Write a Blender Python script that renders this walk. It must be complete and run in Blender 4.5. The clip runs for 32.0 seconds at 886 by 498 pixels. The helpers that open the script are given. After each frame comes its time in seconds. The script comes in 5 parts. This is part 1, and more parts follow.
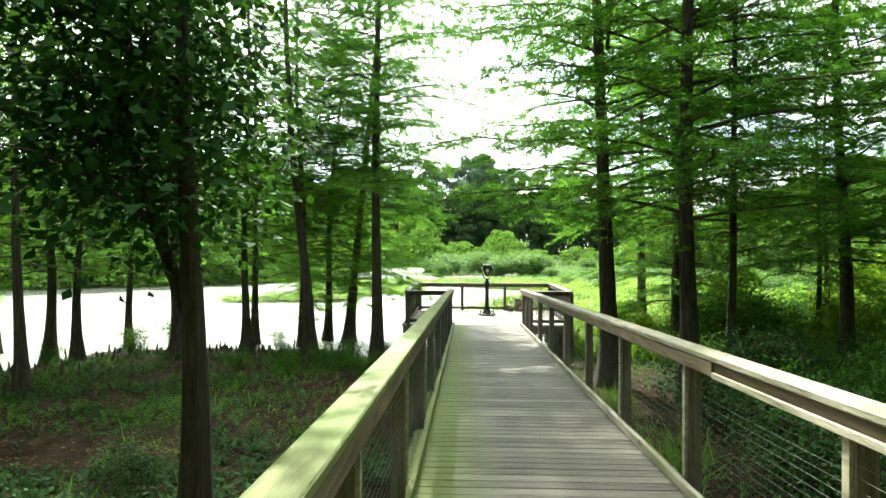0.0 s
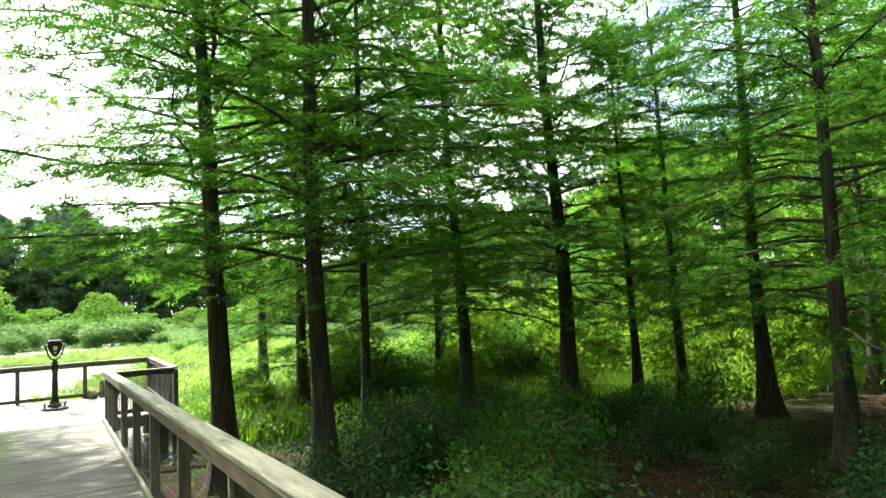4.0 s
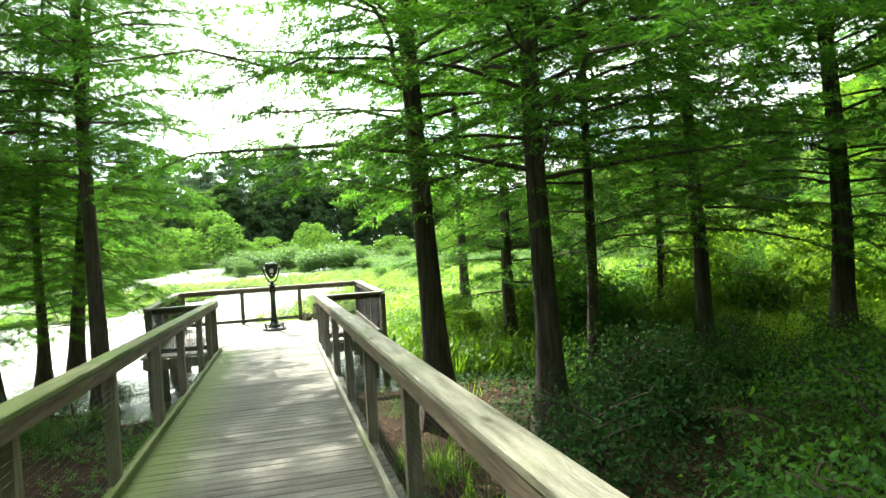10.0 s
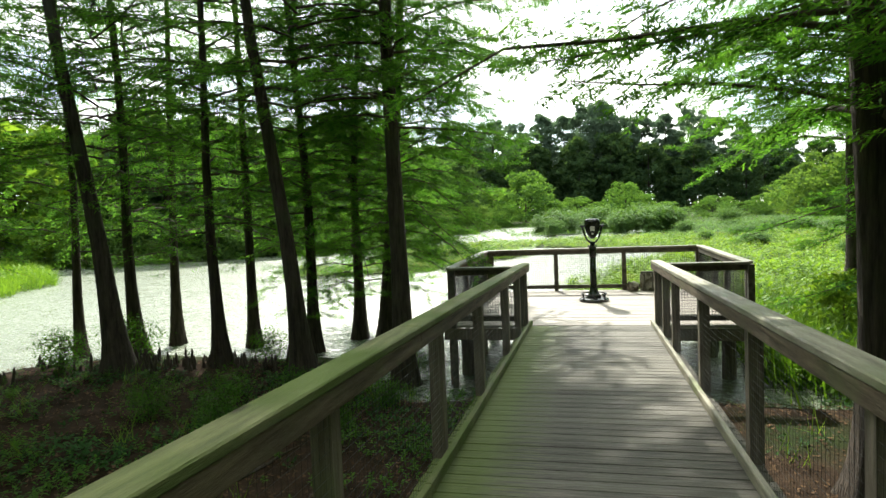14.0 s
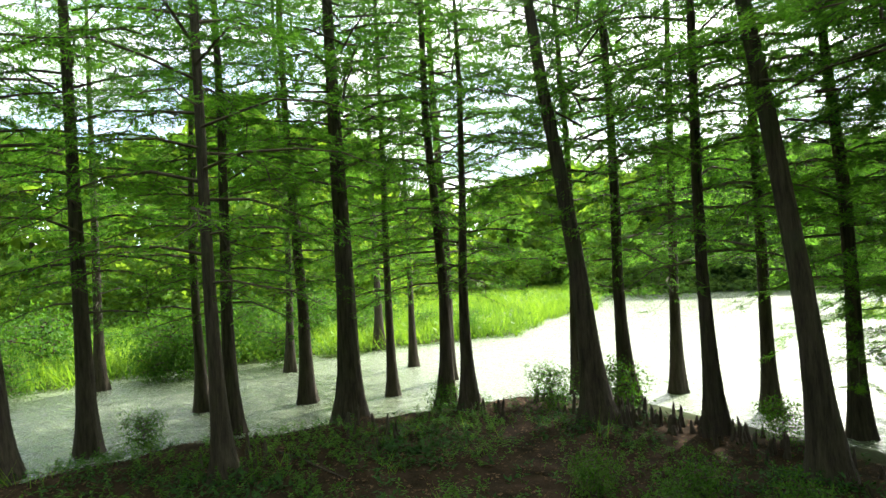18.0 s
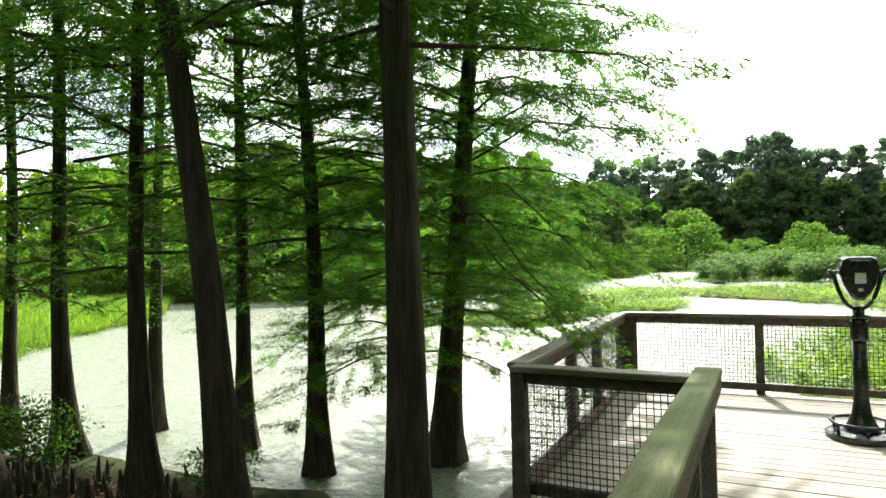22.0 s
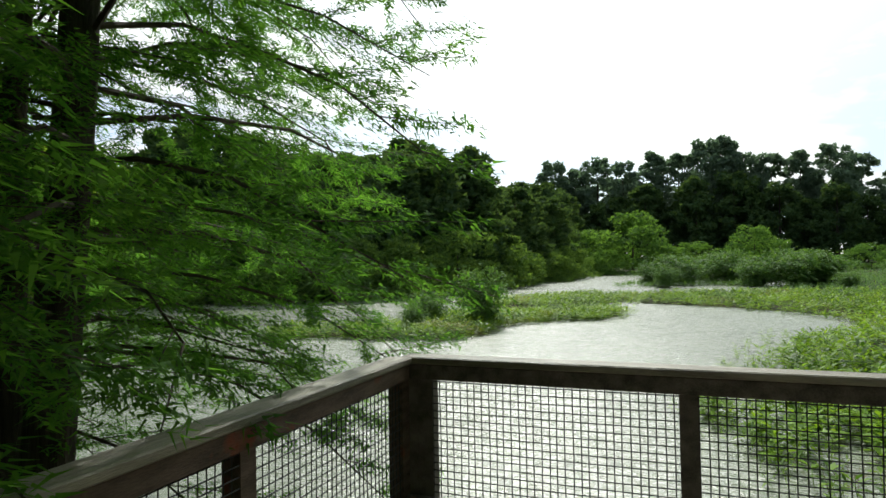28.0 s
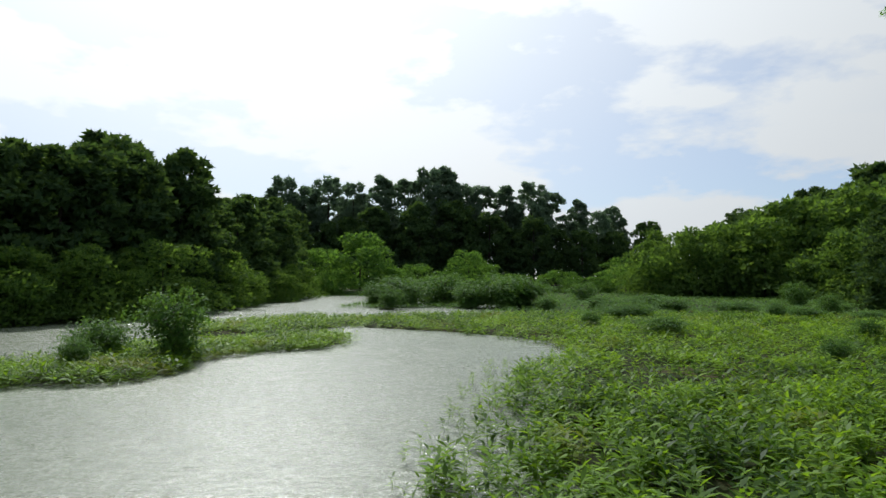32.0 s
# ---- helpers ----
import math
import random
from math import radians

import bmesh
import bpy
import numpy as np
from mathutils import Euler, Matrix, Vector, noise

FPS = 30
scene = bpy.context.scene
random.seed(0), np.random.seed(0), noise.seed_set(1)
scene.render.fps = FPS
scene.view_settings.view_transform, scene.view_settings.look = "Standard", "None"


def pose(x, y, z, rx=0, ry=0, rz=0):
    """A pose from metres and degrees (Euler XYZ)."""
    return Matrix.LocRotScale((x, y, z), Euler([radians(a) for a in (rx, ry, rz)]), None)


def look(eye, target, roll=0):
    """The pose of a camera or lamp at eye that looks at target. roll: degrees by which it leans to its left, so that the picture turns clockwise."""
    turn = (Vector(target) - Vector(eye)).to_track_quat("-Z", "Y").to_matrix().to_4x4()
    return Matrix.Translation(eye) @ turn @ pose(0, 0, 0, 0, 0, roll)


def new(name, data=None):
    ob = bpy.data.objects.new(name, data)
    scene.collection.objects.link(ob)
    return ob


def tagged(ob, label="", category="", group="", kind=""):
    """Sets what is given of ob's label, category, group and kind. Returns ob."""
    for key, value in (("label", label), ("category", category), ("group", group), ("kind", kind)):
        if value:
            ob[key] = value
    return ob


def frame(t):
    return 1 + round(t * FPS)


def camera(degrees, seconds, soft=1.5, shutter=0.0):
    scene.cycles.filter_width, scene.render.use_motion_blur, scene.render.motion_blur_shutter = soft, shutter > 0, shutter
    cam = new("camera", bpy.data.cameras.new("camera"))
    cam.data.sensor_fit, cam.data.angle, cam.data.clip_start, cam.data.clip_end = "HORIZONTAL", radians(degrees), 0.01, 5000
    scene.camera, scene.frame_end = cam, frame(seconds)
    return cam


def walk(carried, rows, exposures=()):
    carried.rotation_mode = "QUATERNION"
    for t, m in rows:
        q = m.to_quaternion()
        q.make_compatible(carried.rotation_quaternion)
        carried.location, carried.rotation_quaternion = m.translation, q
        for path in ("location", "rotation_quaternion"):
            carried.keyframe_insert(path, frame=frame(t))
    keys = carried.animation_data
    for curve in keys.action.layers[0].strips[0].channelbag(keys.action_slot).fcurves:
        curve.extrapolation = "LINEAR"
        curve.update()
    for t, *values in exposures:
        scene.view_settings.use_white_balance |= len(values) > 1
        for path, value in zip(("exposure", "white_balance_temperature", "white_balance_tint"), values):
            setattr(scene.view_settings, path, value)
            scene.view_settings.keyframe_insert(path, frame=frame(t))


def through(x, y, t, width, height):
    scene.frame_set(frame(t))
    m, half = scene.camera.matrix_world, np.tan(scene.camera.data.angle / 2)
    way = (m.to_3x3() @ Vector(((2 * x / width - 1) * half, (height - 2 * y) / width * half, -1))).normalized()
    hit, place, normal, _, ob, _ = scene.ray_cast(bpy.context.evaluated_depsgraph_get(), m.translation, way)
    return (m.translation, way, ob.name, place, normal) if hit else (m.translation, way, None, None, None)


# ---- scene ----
cam = camera(70.1, 32.0)
PATH = [
    (0, (-0.586, -0.169, 2.092), (-0.663, 1.83, 2.098), 0.2),
    (0.5, (-0.504, 0.185, 2.075), (-0.449, 2.183, 2.039), -0.6),
    (1, (-0.461, 0.499, 2.07), (-0.266, 2.489, 2.039), 0.4),
    (1.5, (-0.434, 0.868, 2.059), (-0.119, 2.842, 2.03), -0.6),
    (2, (-0.362, 1.218, 2.035), (0.023, 3.18, 2.012), -0.8),
    (2.5, (-0.259, 1.585, 2.026), (0.196, 3.532, 2.013), -0.2),
    (3, (-0.115, 1.926, 2.042), (0.7, 3.753, 2.058), -1.3),
    (3.5, (0.055, 2.199, 2.156), (1.107, 3.897, 2.256), -2.8),
    (5.5, (0.190, 3.317, 2.108), (1.115, 5.039, 2.488), -1.4),
    (6, (0.219, 3.461, 2.101), (1.234, 5.055, 2.713), -4.3),
    (6.5, (0.225, 3.516, 2.096), (1.229, 5.022, 2.901), -4.5),
    (7, (0.213, 3.488, 2.094), (1.190, 4.913, 3.057), -3.0),
    (7.5, (0.219, 3.507, 2.090), (1.158, 4.878, 3.156), -2.0),
    (8, (0.278, 3.579, 2.084), (1.252, 4.988, 3.071), -2.0),
    (8.5, (0.301, 3.642, 2.079), (1.334, 5.176, 2.795), -2.0),
    (9, (0.313, 3.759, 2.072), (1.279, 5.453, 2.469), -1.5),
    (9.5, (0.378, 4.032, 2.075), (1.187, 5.857, 2.197), -2.5),
    (10, (0.299, 4.392, 2.03), (0.798, 6.328, 1.994), -3.2),
    (10.5, (0.237, 4.813, 1.987), (0.393, 6.8, 1.822), -2.1),
    (11, (0.18, 5.175, 1.948), (0.054, 7.154, 1.683), -1.2),
    (11.5, (0.141, 5.599, 1.927), (0.06, 7.572, 1.611), -1.8),
    (12, (0.146, 5.974, 1.922), (-0.064, 7.943, 1.641), -2.0),
    (12.5, (0.123, 6.351, 1.894), (0.02, 8.333, 1.643), -1.6),
    (13, (0.115, 6.722, 1.884), (0.007, 8.706, 1.649), -2.3),
    (13.5, (0.098, 7.107, 1.876), (-0.208, 9.076, 1.697), -2.3),
    (14, (0.001, 7.497, 1.871), (-0.451, 9.442, 1.76), -2.4),
    (14.5, (-0.076, 7.862, 1.862), (-0.783, 9.732, 1.815), -2.0),
    (15, (-0.157, 8.253, 1.87), (-1.158, 9.984, 1.842), 0.0),
    (15.5, (-0.265, 8.555, 1.895), (-1.509, 10.12, 1.947), -0.4),
    (17.5, (-0.611, 9.874, 1.854), (-2.353, 10.854, 1.92), -2.1),
    (18, (-0.674, 10.218, 1.84), (-2.411, 11.207, 1.896), -3.0),
    (18.5, (-0.725, 10.591, 1.82), (-2.466, 11.575, 1.861), -3.9),
    (19, (-0.717, 10.941, 1.823), (-2.523, 11.799, 1.863), -3.6),
    (19.5, (-0.706, 11.321, 1.802), (-2.477, 12.25, 1.816), -3.6),
    (20, (-0.716, 11.765, 1.796), (-2.405, 12.837, 1.793), -3.8),
    (20.5, (-0.713, 12.21, 1.773), (-2.306, 13.419, 1.785), -3.5),
    (21, (-0.725, 12.695, 1.723), (-2.093, 14.154, 1.752), -3.2),
    (21.5, (-0.753, 13.08, 1.739), (-1.86, 14.746, 1.774), -2.4),
    (22, (-0.748, 13.605, 1.709), (-1.639, 15.395, 1.742), -1.3),
    (22.5, (-0.743, 13.993, 1.685), (-1.411, 15.878, 1.733), -0.5),
    (23, (-0.723, 14.412, 1.664), (-1.15, 16.365, 1.722), 0.1),
    (23.5, (-0.722, 14.848, 1.661), (-1.13, 16.804, 1.745), 0.2),
    (24, (-0.715, 15.283, 1.661), (-0.987, 17.262, 1.762), -0.7),
    (24.5, (-0.695, 15.688, 1.642), (-0.966, 17.667, 1.747), -1.0),
    (25, (-0.668, 16.076, 1.643), (-0.911, 18.056, 1.773), -1.0),
    (25.5, (-0.624, 16.504, 1.641), (-0.714, 18.496, 1.793), -1.6),
    (26, (-0.612, 16.883, 1.607), (-0.848, 18.862, 1.773), -0.7),
    (26.5, (-0.678, 17.246, 1.582), (-1.245, 19.157, 1.736), -0.8),
    (28.5, (-0.659, 19.037, 1.531), (-1.448, 20.875, 1.529), -1.0),
    (29, (-0.647, 19.423, 1.54), (-1.469, 21.246, 1.506), -0.8),
    (29.5, (-0.746, 19.927, 1.553), (-1.528, 21.767, 1.518), -0.9),
    (30, (-0.764, 20.369, 1.531), (-1.603, 22.185, 1.523), -1.0),
    (30.5, (-0.826, 20.769, 1.597), (-1.442, 22.672, 1.599), -0.8),
    (31, (-0.86, 21.132, 1.629), (-1.183, 23.105, 1.663), -0.8),
    (31.5, (-0.885, 21.377, 1.669), (-1.034, 23.37, 1.745), -0.3),
    (32, (-0.835, 21.651, 1.664), (-0.776, 23.648, 1.756), 0.3),
]
EXPOSURE = [(0, 1.88, 6400, -1), (2, 1.8, 6400, 0), (3.5, 1.86, 6400, -1), (6, 2.38, 6350, 4), (7, 1.95, 6300, 5), (8, 1.58, 6150, 7), (9, 2.1, 6400, 1), (10, 2.12, 6400, 0), (11, 1.58, 6400, 1), (12, 1.52, 6400, 1), (13, 1.28, 6400, 1),
            (14, 1.05, 6400, 3), (15, 0.82, 6500, 6), (16, 0.85, 6500, 8), (17.5, 1.55, 6500, 4), (20, 1.95, 6500, 3), (21, 1.9, 6500, 3), (22, 1.3, 6500, 5), (23, 0.25, 6250, 7), (25, -0.35, 6150, 6), (29, -0.2, 6150, 6), (30, -0.33, 6150, 6), (31, -0.5, 6000, 7), (32, -0.63, 6000, 7)]
walk(cam, [(t, look(eye, target, roll)) for t, eye, target, roll in PATH], EXPOSURE)

# ---- light: hazy afternoon sun ahead, thin cloud ----
SUN_DIR = Vector((-0.30, 0.97, 1.02)).normalized()
SUN_ELEV = math.asin(SUN_DIR.z)
SUN_AZIM = math.atan2(SUN_DIR.x, SUN_DIR.y)
sun = new("sun", bpy.data.lights.new("sun", "SUN"))
sun.data.energy, sun.data.angle, sun.data.color = 5.0, radians(1.0), (1.0, 0.95, 0.86)
sun.matrix_world = look((0, 0, 60), Vector((0, 0, 60)) - SUN_DIR)

world = bpy.data.worlds.new("sky")
scene.world = world
world.use_nodes = True
wn, wl = world.node_tree.nodes, world.node_tree.links
wn.clear()
w_out = wn.new("ShaderNodeOutputWorld")
w_bg = wn.new("ShaderNodeBackground")
w_sky = wn.new("ShaderNodeTexSky")
w_sky.sky_type, w_sky.sun_disc = "NISHITA", False
w_sky.sun_elevation, w_sky.sun_rotation = SUN_ELEV, SUN_AZIM
w_sky.air_density, w_sky.dust_density, w_sky.ozone_density = 1.0, 0.5, 2.0
w_tc = wn.new("ShaderNodeTexCoord")


def wmath(op, a, b=None, clamp=False):
    n = wn.new("ShaderNodeMath")
    n.operation, n.use_clamp = op, clamp
    for i, v in enumerate((a, b)):
        if v is None:
            continue
        if isinstance(v, (int, float)):
            n.inputs[i].default_value = v
        else:
            wl.new(v, n.inputs[i])
    return n.outputs[0]


w_dot = wn.new("ShaderNodeVectorMath")
w_dot.operation = "DOT_PRODUCT"
w_dot.inputs[1].default_value = SUN_DIR
wl.new(w_tc.outputs["Generated"], w_dot.inputs[0])
w_near = wmath("POWER", wmath("MAXIMUM", w_dot.outputs["Value"], 0.0), 3.0)
w_map = wn.new("ShaderNodeMapping")
w_map.inputs["Scale"].default_value = (1.0, 1.0, 2.6)
wl.new(w_tc.outputs["Generated"], w_map.inputs[0])
w_noise = wn.new("ShaderNodeTexNoise")
w_noise.inputs["Scale"].default_value, w_noise.inputs["Detail"].default_value = 3.2, 9.0
w_noise.inputs["Roughness"].default_value = 0.55
wl.new(w_map.outputs[0], w_noise.inputs[0])
w_cloud = wn.new("ShaderNodeMapRange")
w_cloud.inputs["From Min"].default_value, w_cloud.inputs["From Max"].default_value = 0.46, 0.56
wl.new(w_noise.outputs[0], w_cloud.inputs[0])
w_sep = wn.new("ShaderNodeSeparateXYZ")
wl.new(w_tc.outputs["Generated"], w_sep.inputs[0])
w_low = wn.new("ShaderNodeMapRange")
w_low.inputs["From Min"].default_value, w_low.inputs["From Max"].default_value = 0.22, 0.08
wl.new(w_sep.outputs["Z"], w_low.inputs[0])
w_heap = wmath("MULTIPLY", w_cloud.outputs[0], wmath("MULTIPLY_ADD", w_low.outputs[0], 0.6))
w_heap.node.inputs[2].default_value = 0.0
w_veil = wmath("ADD", wmath("ADD", w_heap, 0.34), wmath("MULTIPLY", w_near, 0.75), True)
w_glow = wn.new("ShaderNodeVectorMath")
w_glow.operation = "SCALE"
w_glow.inputs[0].default_value = (1.0, 0.99, 0.97)
wl.new(wmath("ADD", wmath("MULTIPLY", w_near, 14.0), 10.0), w_glow.inputs["Scale"])
w_mix = wn.new("ShaderNodeMix")
w_mix.data_type = "RGBA"
wl.new(w_veil, w_mix.inputs["Factor"])
w_blue = wn.new("ShaderNodeVectorMath")
w_blue.operation = "MULTIPLY"
w_blue.inputs[1].default_value = (1.45, 1.62, 1.85)
wl.new(w_sky.outputs[0], w_blue.inputs[0])
wl.new(w_blue.outputs[0], w_mix.inputs["A"])
wl.new(w_glow.outputs[0], w_mix.inputs["B"])
wl.new(w_mix.outputs["Result"], w_bg.inputs["Color"])
w_bg.inputs["Strength"].default_value = 0.088
wl.new(w_bg.outputs[0], w_out.inputs[0])


# ---- materials ----
def rgba(c):
    return (c[0], c[1], c[2], 1.0)


def material(name, dark, light, scale=6.0, rough=0.8, bump=0.3, stretch=(1, 1, 1), fine=60.0, third=None, third_scale=0.7,
             third_range=(0.5, 0.62), random=0.0, metal=0.0, island=0.0, through=0.0, through_colour=None, spec=0.3, bump_distance=0.02, moss=None, knots=0.0):
    m = bpy.data.materials.new(name)
    m.use_nodes = True
    n, l = m.node_tree.nodes, m.node_tree.links
    bsdf = n["Principled BSDF"]
    bsdf.inputs["Roughness"].default_value, bsdf.inputs["Metallic"].default_value = rough, metal
    bsdf.inputs["Specular IOR Level"].default_value = spec
    tc, mp = n.new("ShaderNodeTexCoord"), n.new("ShaderNodeMapping")
    mp.inputs["Scale"].default_value = stretch
    l.new(tc.outputs["Object"], mp.inputs[0])
    big, small = n.new("ShaderNodeTexNoise"), n.new("ShaderNodeTexNoise")
    big.inputs["Scale"].default_value, big.inputs["Detail"].default_value = scale, 5.0
    small.inputs["Scale"].default_value, small.inputs["Detail"].default_value = fine, 3.0
    l.new(mp.outputs[0], big.inputs[0])
    l.new(mp.outputs[0], small.inputs[0])
    add = n.new("ShaderNodeMath")
    add.operation = "MULTIPLY_ADD"
    add.inputs[1].default_value = 0.45
    l.new(small.outputs[0], add.inputs[0])
    l.new(big.outputs[0], add.inputs[2])
    rng = n.new("ShaderNodeMapRange")
    rng.inputs["From Min"].default_value, rng.inputs["From Max"].default_value = 0.5, 0.95
    l.new(add.outputs[0], rng.inputs[0])
    value = rng.outputs[0]
    if random or island:
        src = n.new("ShaderNodeObjectInfo").outputs["Random"] if random else n.new("ShaderNodeNewGeometry").outputs["Random Per Island"]
        shift = n.new("ShaderNodeMath")
        shift.operation = "MULTIPLY_ADD"
        shift.inputs[1].default_value = random or island
        l.new(src, shift.inputs[0])
        l.new(value, shift.inputs[2])
        sub = n.new("ShaderNodeMath")
        sub.operation, sub.use_clamp = "SUBTRACT", True
        sub.inputs[1].default_value = (random or island) / 2
        l.new(shift.outputs[0], sub.inputs[0])
        value = sub.outputs[0]
    mix = n.new("ShaderNodeMix")
    mix.data_type = "RGBA"
    mix.inputs["A"].default_value, mix.inputs["B"].default_value = rgba(dark), rgba(light)
    l.new(value, mix.inputs["Factor"])
    colour = mix.outputs["Result"]
    if third:
        t = n.new("ShaderNodeTexNoise")
        t.inputs["Scale"].default_value, t.inputs["Detail"].default_value = third_scale, 6.0
        l.new(tc.outputs["Object"], t.inputs[0])
        r2 = n.new("ShaderNodeMapRange")
        r2.inputs["From Min"].default_value, r2.inputs["From Max"].default_value = third_range
        l.new(t.outputs[0], r2.inputs[0])
        mix2 = n.new("ShaderNodeMix")
        mix2.data_type = "RGBA"
        mix2.inputs["B"].default_value = rgba(third)
        l.new(r2.outputs[0], mix2.inputs["Factor"])
        l.new(colour, mix2.inputs["A"])
        colour = mix2.outputs["Result"]
    if moss:
        xyz = n.new("ShaderNodeSeparateXYZ")
        l.new(tc.outputs["Object"], xyz.inputs[0])
        wob = n.new("ShaderNodeMath")
        wob.operation = "MULTIPLY_ADD"
        wob.inputs[1].default_value = -1.3
        l.new(big.outputs[0], wob.inputs[0])
        l.new(xyz.outputs["X"], wob.inputs[2])
        r3 = n.new("ShaderNodeMapRange")
        r3.inputs["From Min"].default_value, r3.inputs["From Max"].default_value, r3.inputs["To Max"].default_value = moss[1], moss[2], 0.85
        l.new(wob.outputs[0], r3.inputs[0])
        mix3 = n.new("ShaderNodeMix")
        mix3.data_type = "RGBA"
        mix3.inputs["B"].default_value = rgba(moss[0])
        l.new(r3.outputs[0], mix3.inputs["Factor"])
        l.new(colour, mix3.inputs["A"])
        colour = mix3.outputs["Result"]
    if knots:
        kmap, vor, kr = n.new("ShaderNodeMapping"), n.new("ShaderNodeTexVoronoi"), n.new("ShaderNodeMapRange")
        kmap.inputs["Scale"].default_value = (1.6, 5.0, 5.0)
        vor.inputs["Scale"].default_value = 1.0
        kr.inputs["From Min"].default_value, kr.inputs["From Max"].default_value, kr.inputs["To Min"].default_value, kr.inputs["To Max"].default_value = 0.05, 0.13, knots, 0.0
        kmix = n.new("ShaderNodeMix")
        kmix.data_type = "RGBA"
        kmix.inputs["B"].default_value = (0.03, 0.022, 0.014, 1)
        l.new(tc.outputs["Object"], kmap.inputs[0])
        l.new(kmap.outputs[0], vor.inputs["Vector"])
        l.new(vor.outputs["Distance"], kr.inputs[0])
        l.new(kr.outputs[0], kmix.inputs["Factor"])
        l.new(colour, kmix.inputs["A"])
        colour = kmix.outputs["Result"]
    l.new(colour, bsdf.inputs["Base Color"])
    if bump:
        b = n.new("ShaderNodeBump")
        b.inputs["Strength"].default_value, b.inputs["Distance"].default_value = bump, bump_distance
        l.new(add.outputs[0], b.inputs["Height"])
        l.new(b.outputs[0], bsdf.inputs["Normal"])
    if through:
        tr, ms = n.new("ShaderNodeBsdfTranslucent"), n.new("ShaderNodeMixShader")
        tint = n.new("ShaderNodeMix")
        tint.data_type, tint.blend_type = "RGBA", "MULTIPLY"
        tint.inputs["Factor"].default_value = 1.0
        tint.inputs["B"].default_value = rgba(through_colour or (1.6, 1.5, 0.6))
        l.new(colour, tint.inputs["A"])
        l.new(tint.outputs["Result"], tr.inputs["Color"])
        ms.inputs["Fac"].default_value = through
        l.new(bsdf.outputs[0], ms.inputs[1])
        l.new(tr.outputs[0], ms.inputs[2])
        l.new(ms.outputs[0], n["Material Output"].inputs["Surface"])
    return m


# walk boards: weathered grey, darkened in colour for the tree shade over them
M_BOARD = material("weathered_shaded_board", (0.058, 0.051, 0.042), (0.195, 0.176, 0.146), 5, 0.72, 0.5, (0.6, 9, 9), 40, (0.11, 0.13, 0.05), 0.6, (0.62, 0.80), random=0.5, moss=((0.125, 0.165, 0.034), -1.0, -1.4), knots=0.5)
# platform boards: lighter base colour stands in for open sun
M_PLATFORM = material("sunlit_platform_board", (0.20, 0.165, 0.14), (0.40, 0.35, 0.30), 5, 0.55, 0.35, (0.6, 9, 9), 40, random=0.35)
M_RAIL = material("mossy_rail_timber", (0.085, 0.085, 0.04), (0.265, 0.27, 0.12), 3, 0.7, 0.6, (0.7, 8, 8), 30, (0.105, 0.145, 0.028), 1.4, (0.32, 0.60), random=0.3, knots=0.75)
M_RAILDRY = material("bleached_rail_timber", (0.14, 0.125, 0.09), (0.44, 0.40, 0.30), 3, 0.55, 0.6, (0.7, 8, 8), 30, (0.17, 0.19, 0.075), 1.1, (0.52, 0.72), random=0.3, knots=0.8)
M_POST = material("grey_post_timber", (0.10, 0.08, 0.06), (0.26, 0.21, 0.16), 4, 0.8, 0.4, (9, 9, 0.8), 40, (0.12, 0.15, 0.05), 0.8, (0.58, 0.75), random=0.3)
# base colour darkened to give the rails their backlit look
M_DARKRAIL = material("dark_backlit_rail", (0.045, 0.039, 0.03), (0.15, 0.13, 0.105), 4, 0.75, 0.4, (3, 3, 3), 40, random=0.25)
# brown timber, darkened further for the shadow below the cap overhang
M_FASCIA = material("brown_shaded_rail_timber", (0.06, 0.043, 0.028), (0.21, 0.155, 0.10), 3, 0.75, 0.6, (0.7, 9, 9), 30, (0.11, 0.13, 0.045), 1.2, (0.56, 0.75), random=0.3, knots=0.7)
M_RUST = material("red_stained_timber", (0.05, 0.036, 0.027), (0.15, 0.105, 0.075), 4, 0.7, 0.5, (1.2, 6, 6), 34, (0.21, 0.062, 0.03), 6.0, (0.58, 0.70), random=0.25)
# cap timber paler than the rail: sunlight on its top is in the colour
M_CAP = material("worn_sunlit_cap", (0.115, 0.10, 0.07), (0.33, 0.30, 0.215), 3, 0.40, 0.6, (0.8, 8, 8), 30, (0.08, 0.09, 0.04), 1.3, (0.46, 0.7), random=0.25, knots=0.7)
M_WIRE = material("black_mesh", (0.012, 0.012, 0.012), (0.03, 0.03, 0.028), 20, 0.5, 0.0)
M_WIREGREY = material("galvanised_wire", (0.025, 0.025, 0.023), (0.08, 0.08, 0.075), 20, 0.35, 0.0, metal=0.6)
M_BARK = material("cypress_bark", (0.024, 0.018, 0.014), (0.095, 0.073, 0.056), 3, 0.9, 0.8, (7, 7, 0.7), 14, (0.07, 0.08, 0.045), 0.8, (0.55, 0.75), bump_distance=0.04)
M_TWIG = material("twig_bark", (0.04, 0.03, 0.022), (0.11, 0.085, 0.06), 5, 0.9, 0.0)
M_NEEDLE = material("cypress_foliage", (0.034, 0.096, 0.022), (0.105, 0.225, 0.042), 0.8, 0.75, 0.0, fine=4.0, island=0.6, through=0.64, through_colour=(2.0, 1.98, 0.75), spec=0.12)
M_LEAF = material("broad_leaf", (0.035, 0.10, 0.018), (0.09, 0.20, 0.035), 0.8, 0.7, 0.0, fine=4.0, island=0.5, through=0.45, through_colour=(1.7, 1.6, 0.5), spec=0.15)
